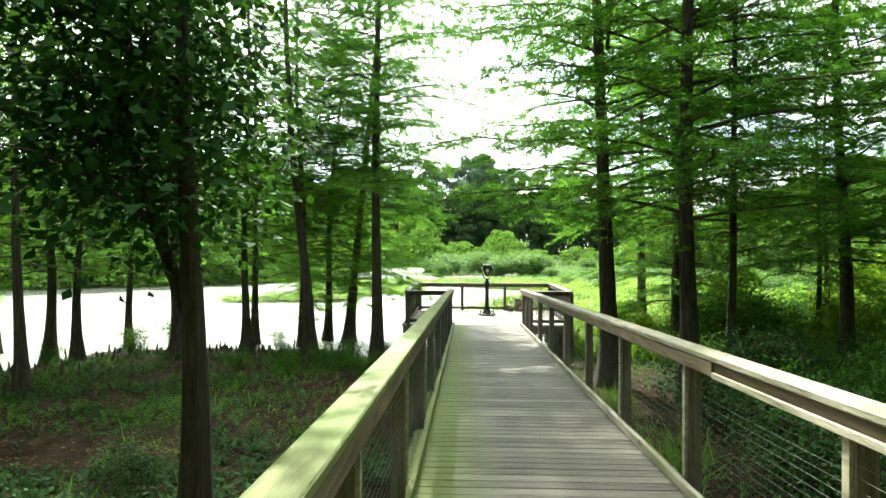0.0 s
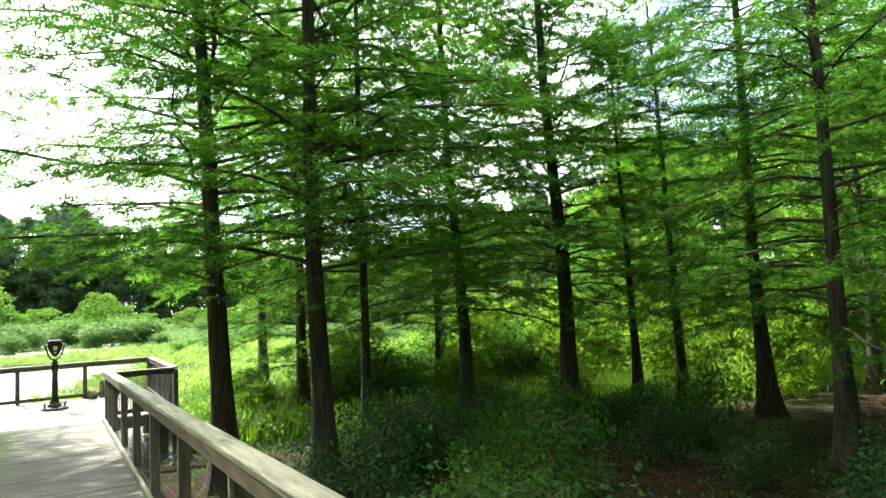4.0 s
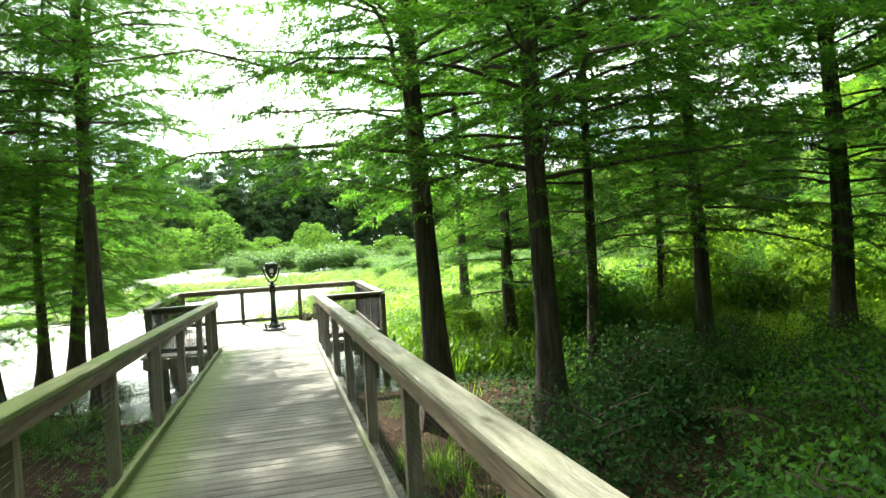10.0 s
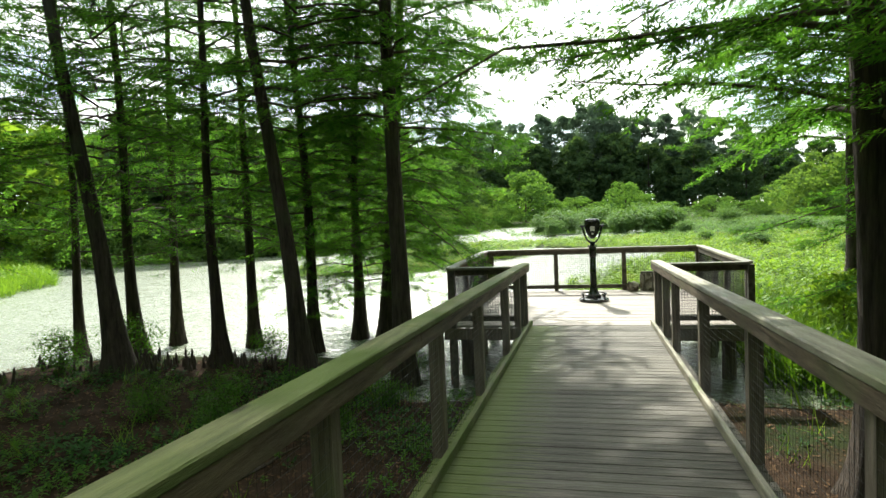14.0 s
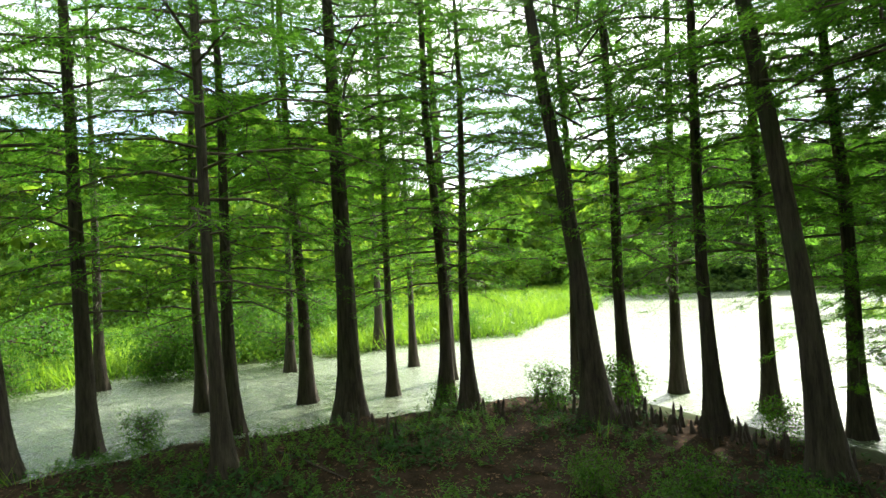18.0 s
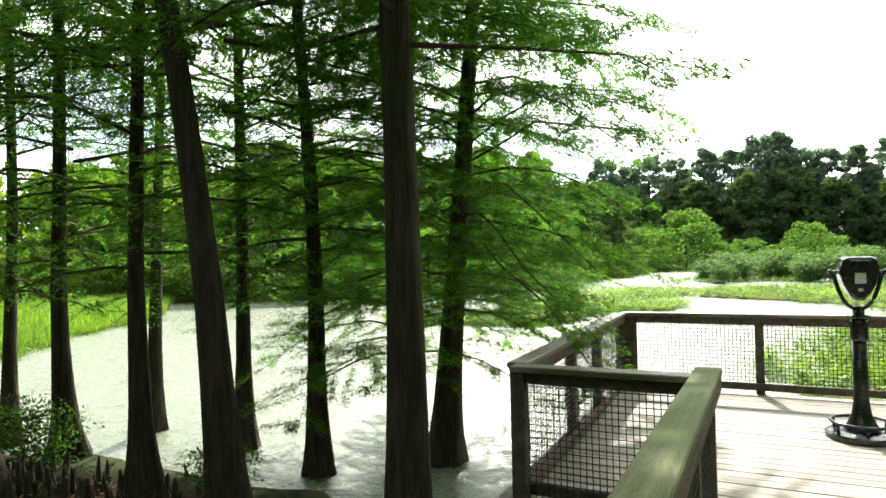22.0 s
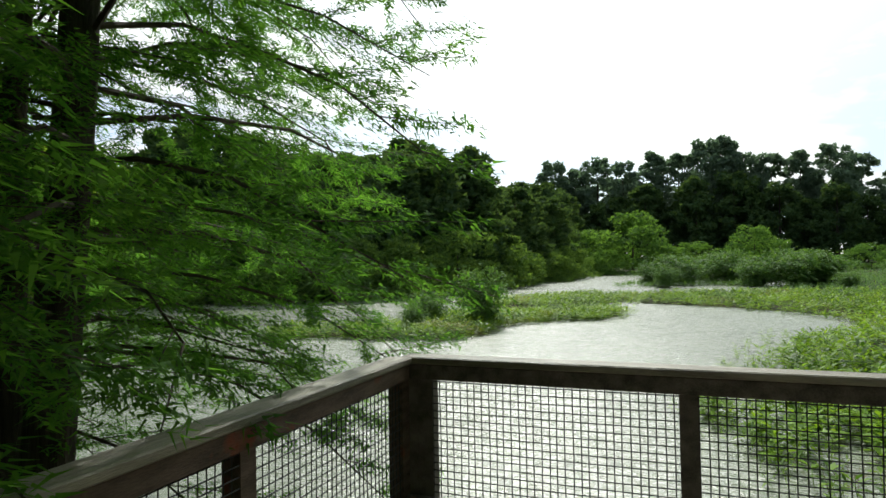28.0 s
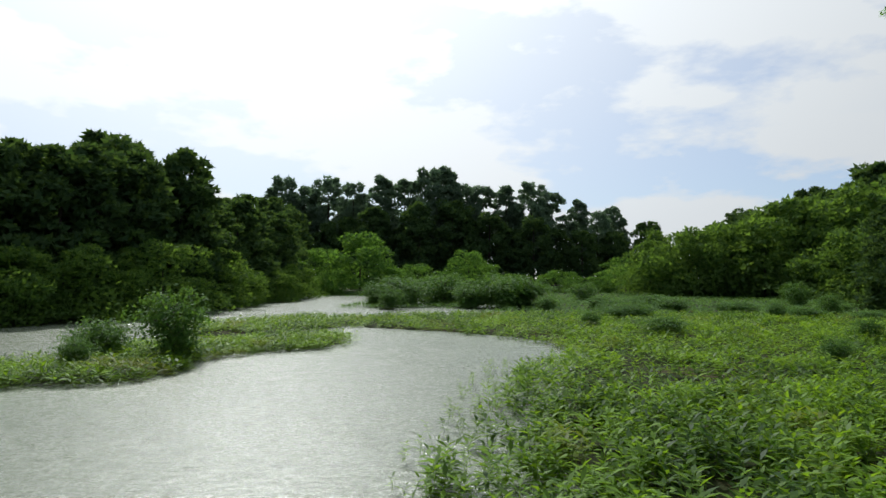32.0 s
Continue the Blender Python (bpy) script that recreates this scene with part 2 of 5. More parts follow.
M_GREYLEAF = material("buttonbush_leaf", (0.05, 0.115, 0.028), (0.13, 0.24, 0.065), 0.8, 0.6, 0.0, fine=4.0, island=0.6, through=0.4, spec=0.1)
# darker leaf copy: canopy shade is put into the base colour
M_SHADELEAF = material("shaded_leaf", (0.018, 0.05, 0.014), (0.045, 0.11, 0.03), 0.8, 0.75, 0.0, fine=4.0, island=0.5, through=0.22, spec=0.1)
M_FARLEAF = material("far_foliage", (0.058, 0.115, 0.03), (0.145, 0.24, 0.062), 0.12, 0.8, 0.0, fine=0.7, island=0.6, through=0.52, spec=0.1)
# dark foliage copy, toned for woods seen against the sun
M_WOODLEAF = material("backlit_wood_foliage", (0.034, 0.07, 0.028), (0.095, 0.155, 0.06), 0.12, 0.85, 0.0, fine=0.7, island=0.6, through=0.42, spec=0.06)
M_MIDLEAF = material("willow_foliage", (0.056, 0.125, 0.032), (0.135, 0.25, 0.062), 0.12, 0.8, 0.0, fine=0.7, island=0.6, through=0.54, spec=0.1)
# bright yellow-green foliage copy: full sun is put into the colour
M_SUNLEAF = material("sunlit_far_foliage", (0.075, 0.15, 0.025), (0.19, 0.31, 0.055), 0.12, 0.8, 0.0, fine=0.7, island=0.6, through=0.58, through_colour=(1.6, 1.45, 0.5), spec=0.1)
# pale bluish green: distance haze is mixed into the pine colour
M_PINE = material("hazed_far_pine", (0.09, 0.135, 0.095), (0.18, 0.245, 0.165), 0.12, 0.85, 0.0, fine=0.7, island=0.6, through=0.55, through_colour=(1.25, 1.35, 0.95), spec=0.08)
M_MARSH = material("marsh_leaf", (0.034, 0.085, 0.012), (0.20, 0.345, 0.042), 0.5, 0.55, 0.0, fine=3.0, third=(0.16, 0.17, 0.05), third_scale=0.45, third_range=(0.58, 0.74), island=0.9, through=0.46, through_colour=(1.5, 1.4, 0.4), spec=0.25)
M_GRASS = material("grass_blade", (0.06, 0.14, 0.02), (0.18, 0.30, 0.045), 0.35, 0.7, 0.0, fine=3.0, island=0.6, through=0.5, through_colour=(1.7, 1.6, 0.55), spec=0.12)
M_GROUND = material("leaf_litter_soil", (0.014, 0.009, 0.006), (0.05, 0.032, 0.021), 3, 0.95, 0.9, (1, 1, 1), 38, (0.025, 0.035, 0.012), 0.35, (0.58, 0.72), bump_distance=0.05, spec=0.04)
M_MUD = material("green_marsh_mud", (0.018, 0.022, 0.01), (0.05, 0.06, 0.025), 2, 0.95, 0.9, (1, 1, 1), 24, (0.07, 0.055, 0.03), 0.4, (0.55, 0.7), bump_distance=0.05, spec=0.06)
M_DEAD = material("dead_leaf", (0.035, 0.021, 0.012), (0.155, 0.095, 0.054), 2, 0.9, 0.0, island=0.9, spec=0.06)
M_CAMO = material("camouflage_cloth", (0.05, 0.042, 0.033), (0.46, 0.41, 0.34), 7, 0.85, 0.3, (1.6, 1, 0.5), 60, (0.09, 0.075, 0.05), 9, (0.5, 0.55))
M_PLATE = material("pale_plate", (0.45, 0.46, 0.44), (0.7, 0.7, 0.68), 30, 0.35, 0.0)
M_WHITE = material("white_siding", (0.6, 0.6, 0.58), (0.8, 0.8, 0.78), 2, 0.7, 0.1)
M_ROOF = material("grey_roof", (0.12, 0.12, 0.12), (0.22, 0.22, 0.22), 2, 0.8, 0.1)
M_IRON = material("black_painted_iron", (0.010, 0.012, 0.011), (0.022, 0.026, 0.024), 12, 0.2, 0.1, spec=0.6)
M_TAPE = material("red_tape", (0.45, 0.04, 0.02), (0.65, 0.10, 0.05), 12, 0.5, 0.1)


def water_material():
    m = bpy.data.materials.new("duckweed_water")
    m.use_nodes = True
    n, l = m.node_tree.nodes, m.node_tree.links
    bsdf = n["Principled BSDF"]
    tc = n.new("ShaderNodeTexCoord")
    mp = n.new("ShaderNodeMapping")
    mp.inputs["Scale"].default_value = (1.0, 1.6, 1.0)
    mp.inputs["Rotation"].default_value = (0, 0, 0.4)
    l.new(tc.outputs["Object"], mp.inputs[0])
    weed, streak, grain, fleck = (n.new("ShaderNodeTexNoise") for _ in range(4))
    fleck.inputs["Scale"].default_value, fleck.inputs["Detail"].default_value, fleck.inputs["Distortion"].default_value = 3.0, 3, 1.8
    weed.inputs["Scale"].default_value, weed.inputs["Detail"].default_value = 0.22, 6
    streak.inputs["Scale"].default_value, streak.inputs["Detail"].default_value, streak.inputs["Distortion"].default_value = 2.6, 10, 1.6
    grain.inputs["Scale"].default_value, grain.inputs["Detail"].default_value = 24, 3
    for t in (weed, streak, grain, fleck):
        l.new(mp.outputs[0], t.inputs[0])
    r1 = n.new("ShaderNodeMapRange")
    r1.inputs["From Min"].default_value, r1.inputs["From Max"].default_value = 0.55, 0.68
    l.new(streak.outputs[0], r1.inputs[0])
    base = n.new("ShaderNodeMix")
    base.data_type = "RGBA"
    base.inputs["A"].default_value, base.inputs["B"].default_value = (0.125, 0.15, 0.10, 1), (0.19, 0.215, 0.15, 1)
    l.new(weed.outputs[0], base.inputs["Factor"])
    dark = n.new("ShaderNodeMix")
    dark.data_type = "RGBA"
    dark.inputs["B"].default_value = (0.085, 0.105, 0.05, 1)
    l.new(r1.outputs[0], dark.inputs["Factor"])
    l.new(base.outputs["Result"], dark.inputs["A"])
    off, ridge = n.new("ShaderNodeMath"), n.new("ShaderNodeMath")
    off.operation, ridge.operation = "SUBTRACT", "ABSOLUTE"
    off.inputs[1].default_value = 0.5
    l.new(fleck.outputs[0], off.inputs[0])
    l.new(off.outputs[0], ridge.inputs[0])
    r5 = n.new("ShaderNodeMapRange")
    r5.inputs["From Min"].default_value, r5.inputs["From Max"].default_value = 0.040, 0.008
    l.new(ridge.outputs[0], r5.inputs[0])
    r6 = n.new("ShaderNodeMapRange")
    r6.inputs["From Min"].default_value, r6.inputs["From Max"].default_value, r6.inputs["To Max"].default_value = 0.43, 0.54, 0.95
    l.new(streak.outputs[0], r6.inputs[0])
    r4 = n.new("ShaderNodeMath")
    r4.operation = "MULTIPLY"
    l.new(r5.outputs[0], r4.inputs[0])
    l.new(r6.outputs[0], r4.inputs[1])
    spot = n.new("ShaderNodeMix")
    spot.data_type = "RGBA"
    spot.inputs["B"].default_value = (0.05, 0.065, 0.03, 1)
    l.new(r4.outputs[0], spot.inputs["Factor"])
    l.new(dark.outputs["Result"], spot.inputs["A"])
    l.new(spot.outputs["Result"], bsdf.inputs["Base Color"])
    gloss = n.new("ShaderNodeMapRange")
    gloss.inputs["To Min"].default_value, gloss.inputs["To Max"].default_value = 0.27, 0.62
    l.new(r4.outputs[0], gloss.inputs[0])
    l.new(gloss.outputs[0], bsdf.inputs["Roughness"])
    bsdf.inputs["Specular IOR Level"].default_value = 0.75
    b = n.new("ShaderNodeBump")
    b.inputs["Strength"].default_value, b.inputs["Distance"].default_value = 0.75, 0.018
    lap = n.new("ShaderNodeMath")
    lap.operation = "MULTIPLY_ADD"
    lap.inputs[1].default_value = 1.6
    l.new(streak.outputs[0], lap.inputs[0])
    l.new(grain.outputs[0], lap.inputs[2])
    l.new(lap.outputs[0], b.inputs["Height"])
    l.new(b.outputs[0], bsdf.inputs["Normal"])
    return m


M_WATER = water_material()


# ---- mesh building ----
class Shape:
    """Collects vertices and faces of one part."""

    def __init__(self):
        self.v, self.f = [], []

    def box(self, x0, x1, y0, y1, z0, z1, chamfer=0.0, m=None):
        c = min(chamfer, (x1 - x0) / 3, (y1 - y0) / 3, (z1 - z0) / 3)
        if c <= 0:
            pts = [(x, y, z) for z in (z0, z1) for y in (y0, y1) for x in (x0, x1)]
            faces = [(0, 2, 3, 1), (4, 5, 7, 6), (0, 1, 5, 4), (2, 6, 7, 3), (0, 4, 6, 2), (1, 3, 7, 5)]
        else:
            pts, faces = [], []
            for z, k in ((z0, c), (z0 + c, 0), (z1 - c, 0), (z1, c)):
                pts += [(x0 + k, y0 + k, z), (x1 - k, y0 + k, z), (x1 - k, y1 - k, z), (x0 + k, y1 - k, z)]
            for r in range(3):
                for s in range(4):
                    a, b = r * 4 + s, r * 4 + (s + 1) % 4
                    faces.append((a, b, b + 4, a + 4))
            faces += [(3, 2, 1, 0), (12, 13, 14, 15)]
        o = len(self.v)
        self.v += [tuple(m @ Vector(p)) if m else p for p in pts]
        self.f += [tuple(i + o for i in q) for q in faces]
        return self

    def tube(self, points, radii, sides=6, cap=True):
        o = len(self.v)
        pts = [Vector(p) for p in points]
        for i, p in enumerate(pts):
            d = (pts[min(i + 1, len(pts) - 1)] - pts[max(i - 1, 0)]).normalized()
            u = d.cross(Vector((0, 0, 1)) if abs(d.z) < 0.9 else Vector((1, 0, 0))).normalized()
            w = d.cross(u)
            for s in range(sides):
                a = 2 * math.pi * s / sides
                self.v.append(tuple(p + (u * math.cos(a) + w * math.sin(a)) * radii[i]))
        for i in range(len(pts) - 1):
            for s in range(sides):
                a, b = o + i * sides + s, o + i * sides + (s + 1) % sides
                self.f.append((a, b, b + sides, a + sides))
        if cap:
            self.f.append(tuple(o + s for s in reversed(range(sides))))
            self.f.append(tuple(o + (len(pts) - 1) * sides + s for s in range(sides)))
        return self

    def lathe(self, profile, sides=24, centre=(0, 0)):
        o = len(self.v)
        for r, z in profile:
            for s in range(sides):
                a = 2 * math.pi * s / sides
                self.v.append((centre[0] + r * math.cos(a), centre[1] + r * math.sin(a), z))
        for i in range(len(profile) - 1):
            for s in range(sides):
                a, b = o + i * sides + s, o + i * sides + (s + 1) % sides
                self.f.append((a, b, b + sides, a + sides))
        self.f.append(tuple(o + s for s in reversed(range(sides))))
        self.f.append(tuple(o + (len(profile) - 1) * sides + s for s in range(sides)))
        return self

    def mesh(self, name, mat, smooth=False):
        me = bpy.data.meshes.new(name)
        me.from_pydata(self.v, [], self.f)
        me.materials.append(mat)
        if smooth:
            me.polygons.foreach_set("use_smooth", [True] * len(me.polygons))
        return me


def quad_mesh(name, verts, mat):
    """A mesh of loose leaves from an array of n x 4 or n x 3 corners."""
    verts = np.asarray(verts, np.float32)
    n, k = verts.shape[:2]
    me = bpy.data.meshes.new(name)
    me.vertices.add(k * n)
    me.loops.add(k * n)
    me.polygons.add(n)
    me.vertices.foreach_set("co", verts.ravel())
    me.loops.foreach_set("vertex_index", np.arange(k * n, dtype=np.int32))
    me.polygons.foreach_set("loop_start", np.arange(0, k * n, k, dtype=np.int32))
    me.materials.append(mat)
    me.update(calc_edges=True)
    return me


def needles(base, along, side, length, width):
    """Tapering slivers: three corners each."""
    w = side * np.asarray(width)[:, None] * 0.5
    return np.stack([base - w, base + w, base + along * np.asarray(length)[:, None]], 1)


def part(name, shape, mat, parent=None, label="", smooth=False):
    ob = new(name, shape.mesh(name, mat, smooth) if isinstance(shape, Shape) else shape)
    if parent is not None:
        ob.parent = parent
    if label:
        ob["label"] = label
    return ob


def thing(name, label, category, group="", kind="", at=(0, 0, 0), turn=0.0):
    ob = new(name)
    ob.matrix_basis = pose(*at, 0, 0, turn)
    ob.empty_display_size = 0.2
    return tagged(ob, label, category, group, kind)


def blades(base, along, side, length, width, fold=0.25):
    """Diamond leaves: base points, unit directions, unit sideways directions, lengths and widths."""
    length, width = np.asarray(length)[:, None], np.asarray(width)[:, None]
    up = np.cross(along, side)
    mid = base + along * length * 0.45 + up * width * fold
    return np.stack([base, mid + side * width * 0.5, base + along * length, mid - side * width * 0.5], 1)


def unit(a):
    return a / np.maximum(np.linalg.norm(a, axis=-1, keepdims=True), 1e-9)

# ---- terrain, water ----
WATER = -1.05
rng = np.random.default_rng(7)


def fbm(x, y, s, seed=0.0):
    """Smooth two-octave ripple for outlines and heights, on arrays."""
    a = np.sin(x * s + 1.7 * np.sin(y * s * 0.8 + seed) + seed * 3.1) * np.cos(y * s * 1.1 + 1.3 * np.sin(x * s * 0.7 + seed * 1.9))
    b = np.sin(x * s * 2.7 + seed * 5.0 + np.sin(y * s * 2.1)) * np.cos(y * s * 2.9 + seed * 2.3)
    return a * 0.65 + b * 0.35


def ramp(v, a, b):
    t = np.clip((v - a) / (b - a), 0, 1)
    return t * t * (3 - 2 * t)


def land(x, y):
    """How far ground rises above the pond bed: about 1 on land, 0 in open water."""
    x, y = np.asarray(x, float), np.asarray(y, float)
    w = fbm(x, y, 0.35, 0.4) * 0.9 + fbm(x, y, 1.1, 1.4) * 0.3
    shore = 17.7 + 2.7 * ramp(-x, 2.6, 5.5) - 0.09 * np.maximum(x - 1, 0) - 1.8 * ramp(-x, 9, 12.5) + 0.6 * w
    home = ramp(shore - y, -0.8, 0.8) * ramp(x + 11.8 + 0.08 * (y - 11) - 0.6 * w, -0.8, 0.8)
    brink = np.interp(y, (6, 12, 21, 25, 29, 34, 40, 50), (-20.5, -21.7, -21.3, -20.8, -24.5, -26.3, -32, -43))
    bank = ramp(brink - x + w, -1, 1.5) * ramp(52 - y + 2 * w, -1.5, 1.5)
    wm = w * 1.5 + fbm(x, y, 0.12, 2.2) * 2.0
    edge = np.interp(y, (20, 26, 30, 32, 35, 40, 42, 44, 47, 51, 54, 56, 63, 66, 74), (2.7, 1.9, 1.1, 1.3, 1.5, 2.2, 3.9, 5.0, 5.0, 3.3, -0.3, -4.0, -4.4, 2.0, 6.0))
    marsh = ramp(x - edge + wm * 0.3, -1.7, 1.0) * ramp(y - 20.5 - 0.5 * wm, -1, 1)
    right = ramp(x - 9 + 0.6 * w, -1.5, 1.5) * ramp(y - 12, -6, 3)

    def capsule(ax, ay, bx, by, wide):
        t = np.clip(((x - ax) * (bx - ax) + (y - ay) * (by - ay)) / ((bx - ax) ** 2 + (by - ay) ** 2), 0, 1)
        return ramp(wide - np.hypot(x - ax - t * (bx - ax), y - ay - t * (by - ay)) + 0.5 * wm, -0.6, 0.6)

    isle = np.maximum.reduce([capsule(-14.6, 38.6, -9.6, 39.6, 1.5), capsule(-13, 40.2, -9.6, 42.8, 1.3), capsule(-9.6, 45.2, -6.2, 47.6, 2.0), capsule(-10.8, 53, -7.6, 59.5, 3.0)])
    isle2 = capsule(-3.5, 80, 6, 85, 4.5)
    strip = ramp(y - 132, -3, 3) * ramp(166 - y, -4, 4) * ramp(x - 8, -3, 3) * ramp(70 - x, -5, 5)
    far = ramp(y - 112 - 0.10 * np.abs(x) + 3 * w, -3, 3) * (1 - strip)
    left = ramp(y - 57.5 - 0.5 * (x + 21) + w, -1.5, 1.5) * ramp(-(x + 17.8) + w + 0.02 * (y - 70), -1.5, 1.5)
    return np.clip(np.maximum.reduce([home, bank, marsh, right, isle, isle2, far, left]), 0, 1)


def ground_z(x, y):
    x, y = np.asarray(x, float), np.asarray(y, float)
    k = land(x, y)
    home = ramp(15 - y, -6, 6) * ramp(24 - np.abs(x), 0, 10)
    far = ramp(y - 112, 0, 40)
    rise = 0.024 * np.clip(15 - y, 0, 25) * ramp(24 - np.abs(x), 0, 14) * home
    return WATER - 0.55 + k * (0.62 + 0.18 * home + rise) + 0.04 * fbm(x, y, 0.9, 3.3) * k + 0.05 * fbm(x, y, 2.3, 0.3) * k * home + far * 0.8


def terrain(name, xs, ys):
    gx, gy = np.meshgrid(xs, ys)
    gz = ground_z(gx, gy)
    n, m = len(xs), len(ys)
    idx = np.arange(n * m).reshape(m, n)
    faces = np.stack([idx[:-1, :-1], idx[:-1, 1:], idx[1:, 1:], idx[1:, :-1]], -1).reshape(-1, 4)
    me = bpy.data.meshes.new(name)
    me.from_pydata(np.stack([gx, gy, gz], -1).reshape(-1, 3).tolist(), [], faces.tolist())
    me.materials.append(M_GROUND)
    me.materials.append(M_MUD)
    centre = np.stack([gx, gy], -1).reshape(-1, 2)[faces].mean(1)
    cx, cy = centre[:, 0], centre[:, 1]
    wet = (cy > 19.2) | (cx < -16) | ((cx > 9) & (cy > 9 + 0.25 * (cx - 9)))
    me.polygons.foreach_set("material_index", wet.astype(np.int32))
    me.polygons.foreach_set("use_smooth", [True] * len(me.polygons))
    return tagged(new(name, me), "brown leaf-litter soil and muddy pond bed under trees", "ground", kind="structure")


def spread(lo, hi, fine_lo, fine_hi, fine, coarse):
    mid = np.arange(fine_lo, fine_hi, fine)
    left = np.linspace(lo, fine_lo, coarse, endpoint=False)
    return np.concatenate([fine_lo - (fine_lo - left) ** 1.0, mid, np.linspace(fine_hi, hi, coarse)])


ground = terrain("ground", spread(-900, 900, -30, 28, 0.5, 50), spread(-300, 1500, -10, 76, 0.5, 50))
wsh = Shape()
wsh.v = [(-900, -300, WATER), (900, -300, WATER), (900, 1500, WATER), (-900, 1500, WATER)]
wsh.f = [(0, 1, 2, 3)]
tagged(part("water", wsh, M_WATER), "still pond covered with pale grey-green duckweed", "pond", kind="structure")

# ---- boardwalk and platform ----
HALF = 0.955          # inner half width between the toe boards
RAIL = 0.965          # top of the platform rail cap
RAIL_WALK = 1.018     # top of the boardwalk rail cap
ENT = 17.77           # where the boardwalk meets the platform
PX0, PX1, PY1 = -2.38, 2.34, 22.14
START = -7.0
SLOPE = 0.031          # the boardwalk falls towards the platform
POSTS_R = [ENT - 0.06, 16.62, 15.62, 13.66, 11.83, 10.0, 8.15, 6.25, 4.36, 2.45, 0.55, -1.4, -3.3, -5.2, -7.0]
POSTS_L = [ENT - 0.06, 16.62, 15.3, 13.35, 11.68, 9.8, 7.9, 6.0, 4.1, 2.2, 0.3, -1.6, -3.5, -5.3, -7.0]


def plank_mesh(name, length, width, thick, mat, seed):
    """A board along x with eased edges, slightly cupped and bowed."""
    r = random.Random(seed)
    s = Shape()
    n = 4
    cup, bow = r.uniform(-0.002, 0.003), r.uniform(-0.004, 0.004)
    prof = [(-0.5, -1), (-0.5, -0.16), (-0.47, 0), (0, 0), (0.47, 0), (0.5, -0.16), (0.5, -1)]
    for i in range(n + 1):
        x = -length / 2 + length * i / n
        k = bow * math.sin(math.pi * i / n)
        for u, v in prof:
            s.v.append((x, u * width + k, v * thick + (cup if u == 0 else 0)))
    p = len(prof)
    for i in range(n):
        for j in range(p):
            a, b = i * p + j, i * p + (j + 1) % p
            s.f.append((a, a + p, b + p, b))
    s.f.append(tuple(range(p)))
    s.f.append(tuple(n * p + j for j in reversed(range(p))))
    return s.mesh(name, mat)


boardwalk = thing("boardwalk", "weathered grey wooden boardwalk of cross planks, mossy along its edge", "boardwalk", kind="structure")
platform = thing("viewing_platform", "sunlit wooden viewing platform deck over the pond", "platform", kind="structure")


def frame_under():
    for x in (-HALF - 0.06, -0.3, 0.1, 0.3, HALF + 0.02):
        ob = part("joist", Shape().box(x - 0.022, x + 0.022, START, ENT - 0.05, -0.24, -0.045, 0.004), M_POST, boardwalk)
        for v in ob.data.vertices:
            v.co.z += SLOPE * (ENT - v.co.y)
    for x in (PX0, -1.4, -0.72, -0.47, 0.47, 1.4, PX1):
        part("joist", Shape().box(x - 0.022, x + 0.022, ENT - 0.02, PY1, -0.24, -0.045, 0.004), M_POST, platform)
    part("rim_joist", Shape().box(PX0 - 0.03, PX1 + 0.03, PY1 + 0.005, PY1 + 0.045, -0.24, -0.002, 0.004), M_POST, platform)
    part("rim_joist", Shape().box(PX0 - 0.03, PX1 + 0.03, ENT - 0.065, ENT - 0.025, -0.24, -0.045, 0.004), M_POST, platform)
    for y in (18.6, 20.2, 21.8):
        for x in (-2.2, 0.0, 2.2):
            part("pile", Shape().tube([(x, y, -2.2), (x, y, -0.24)], [0.12, 0.11], 8), M_POST, platform)


frame_under()


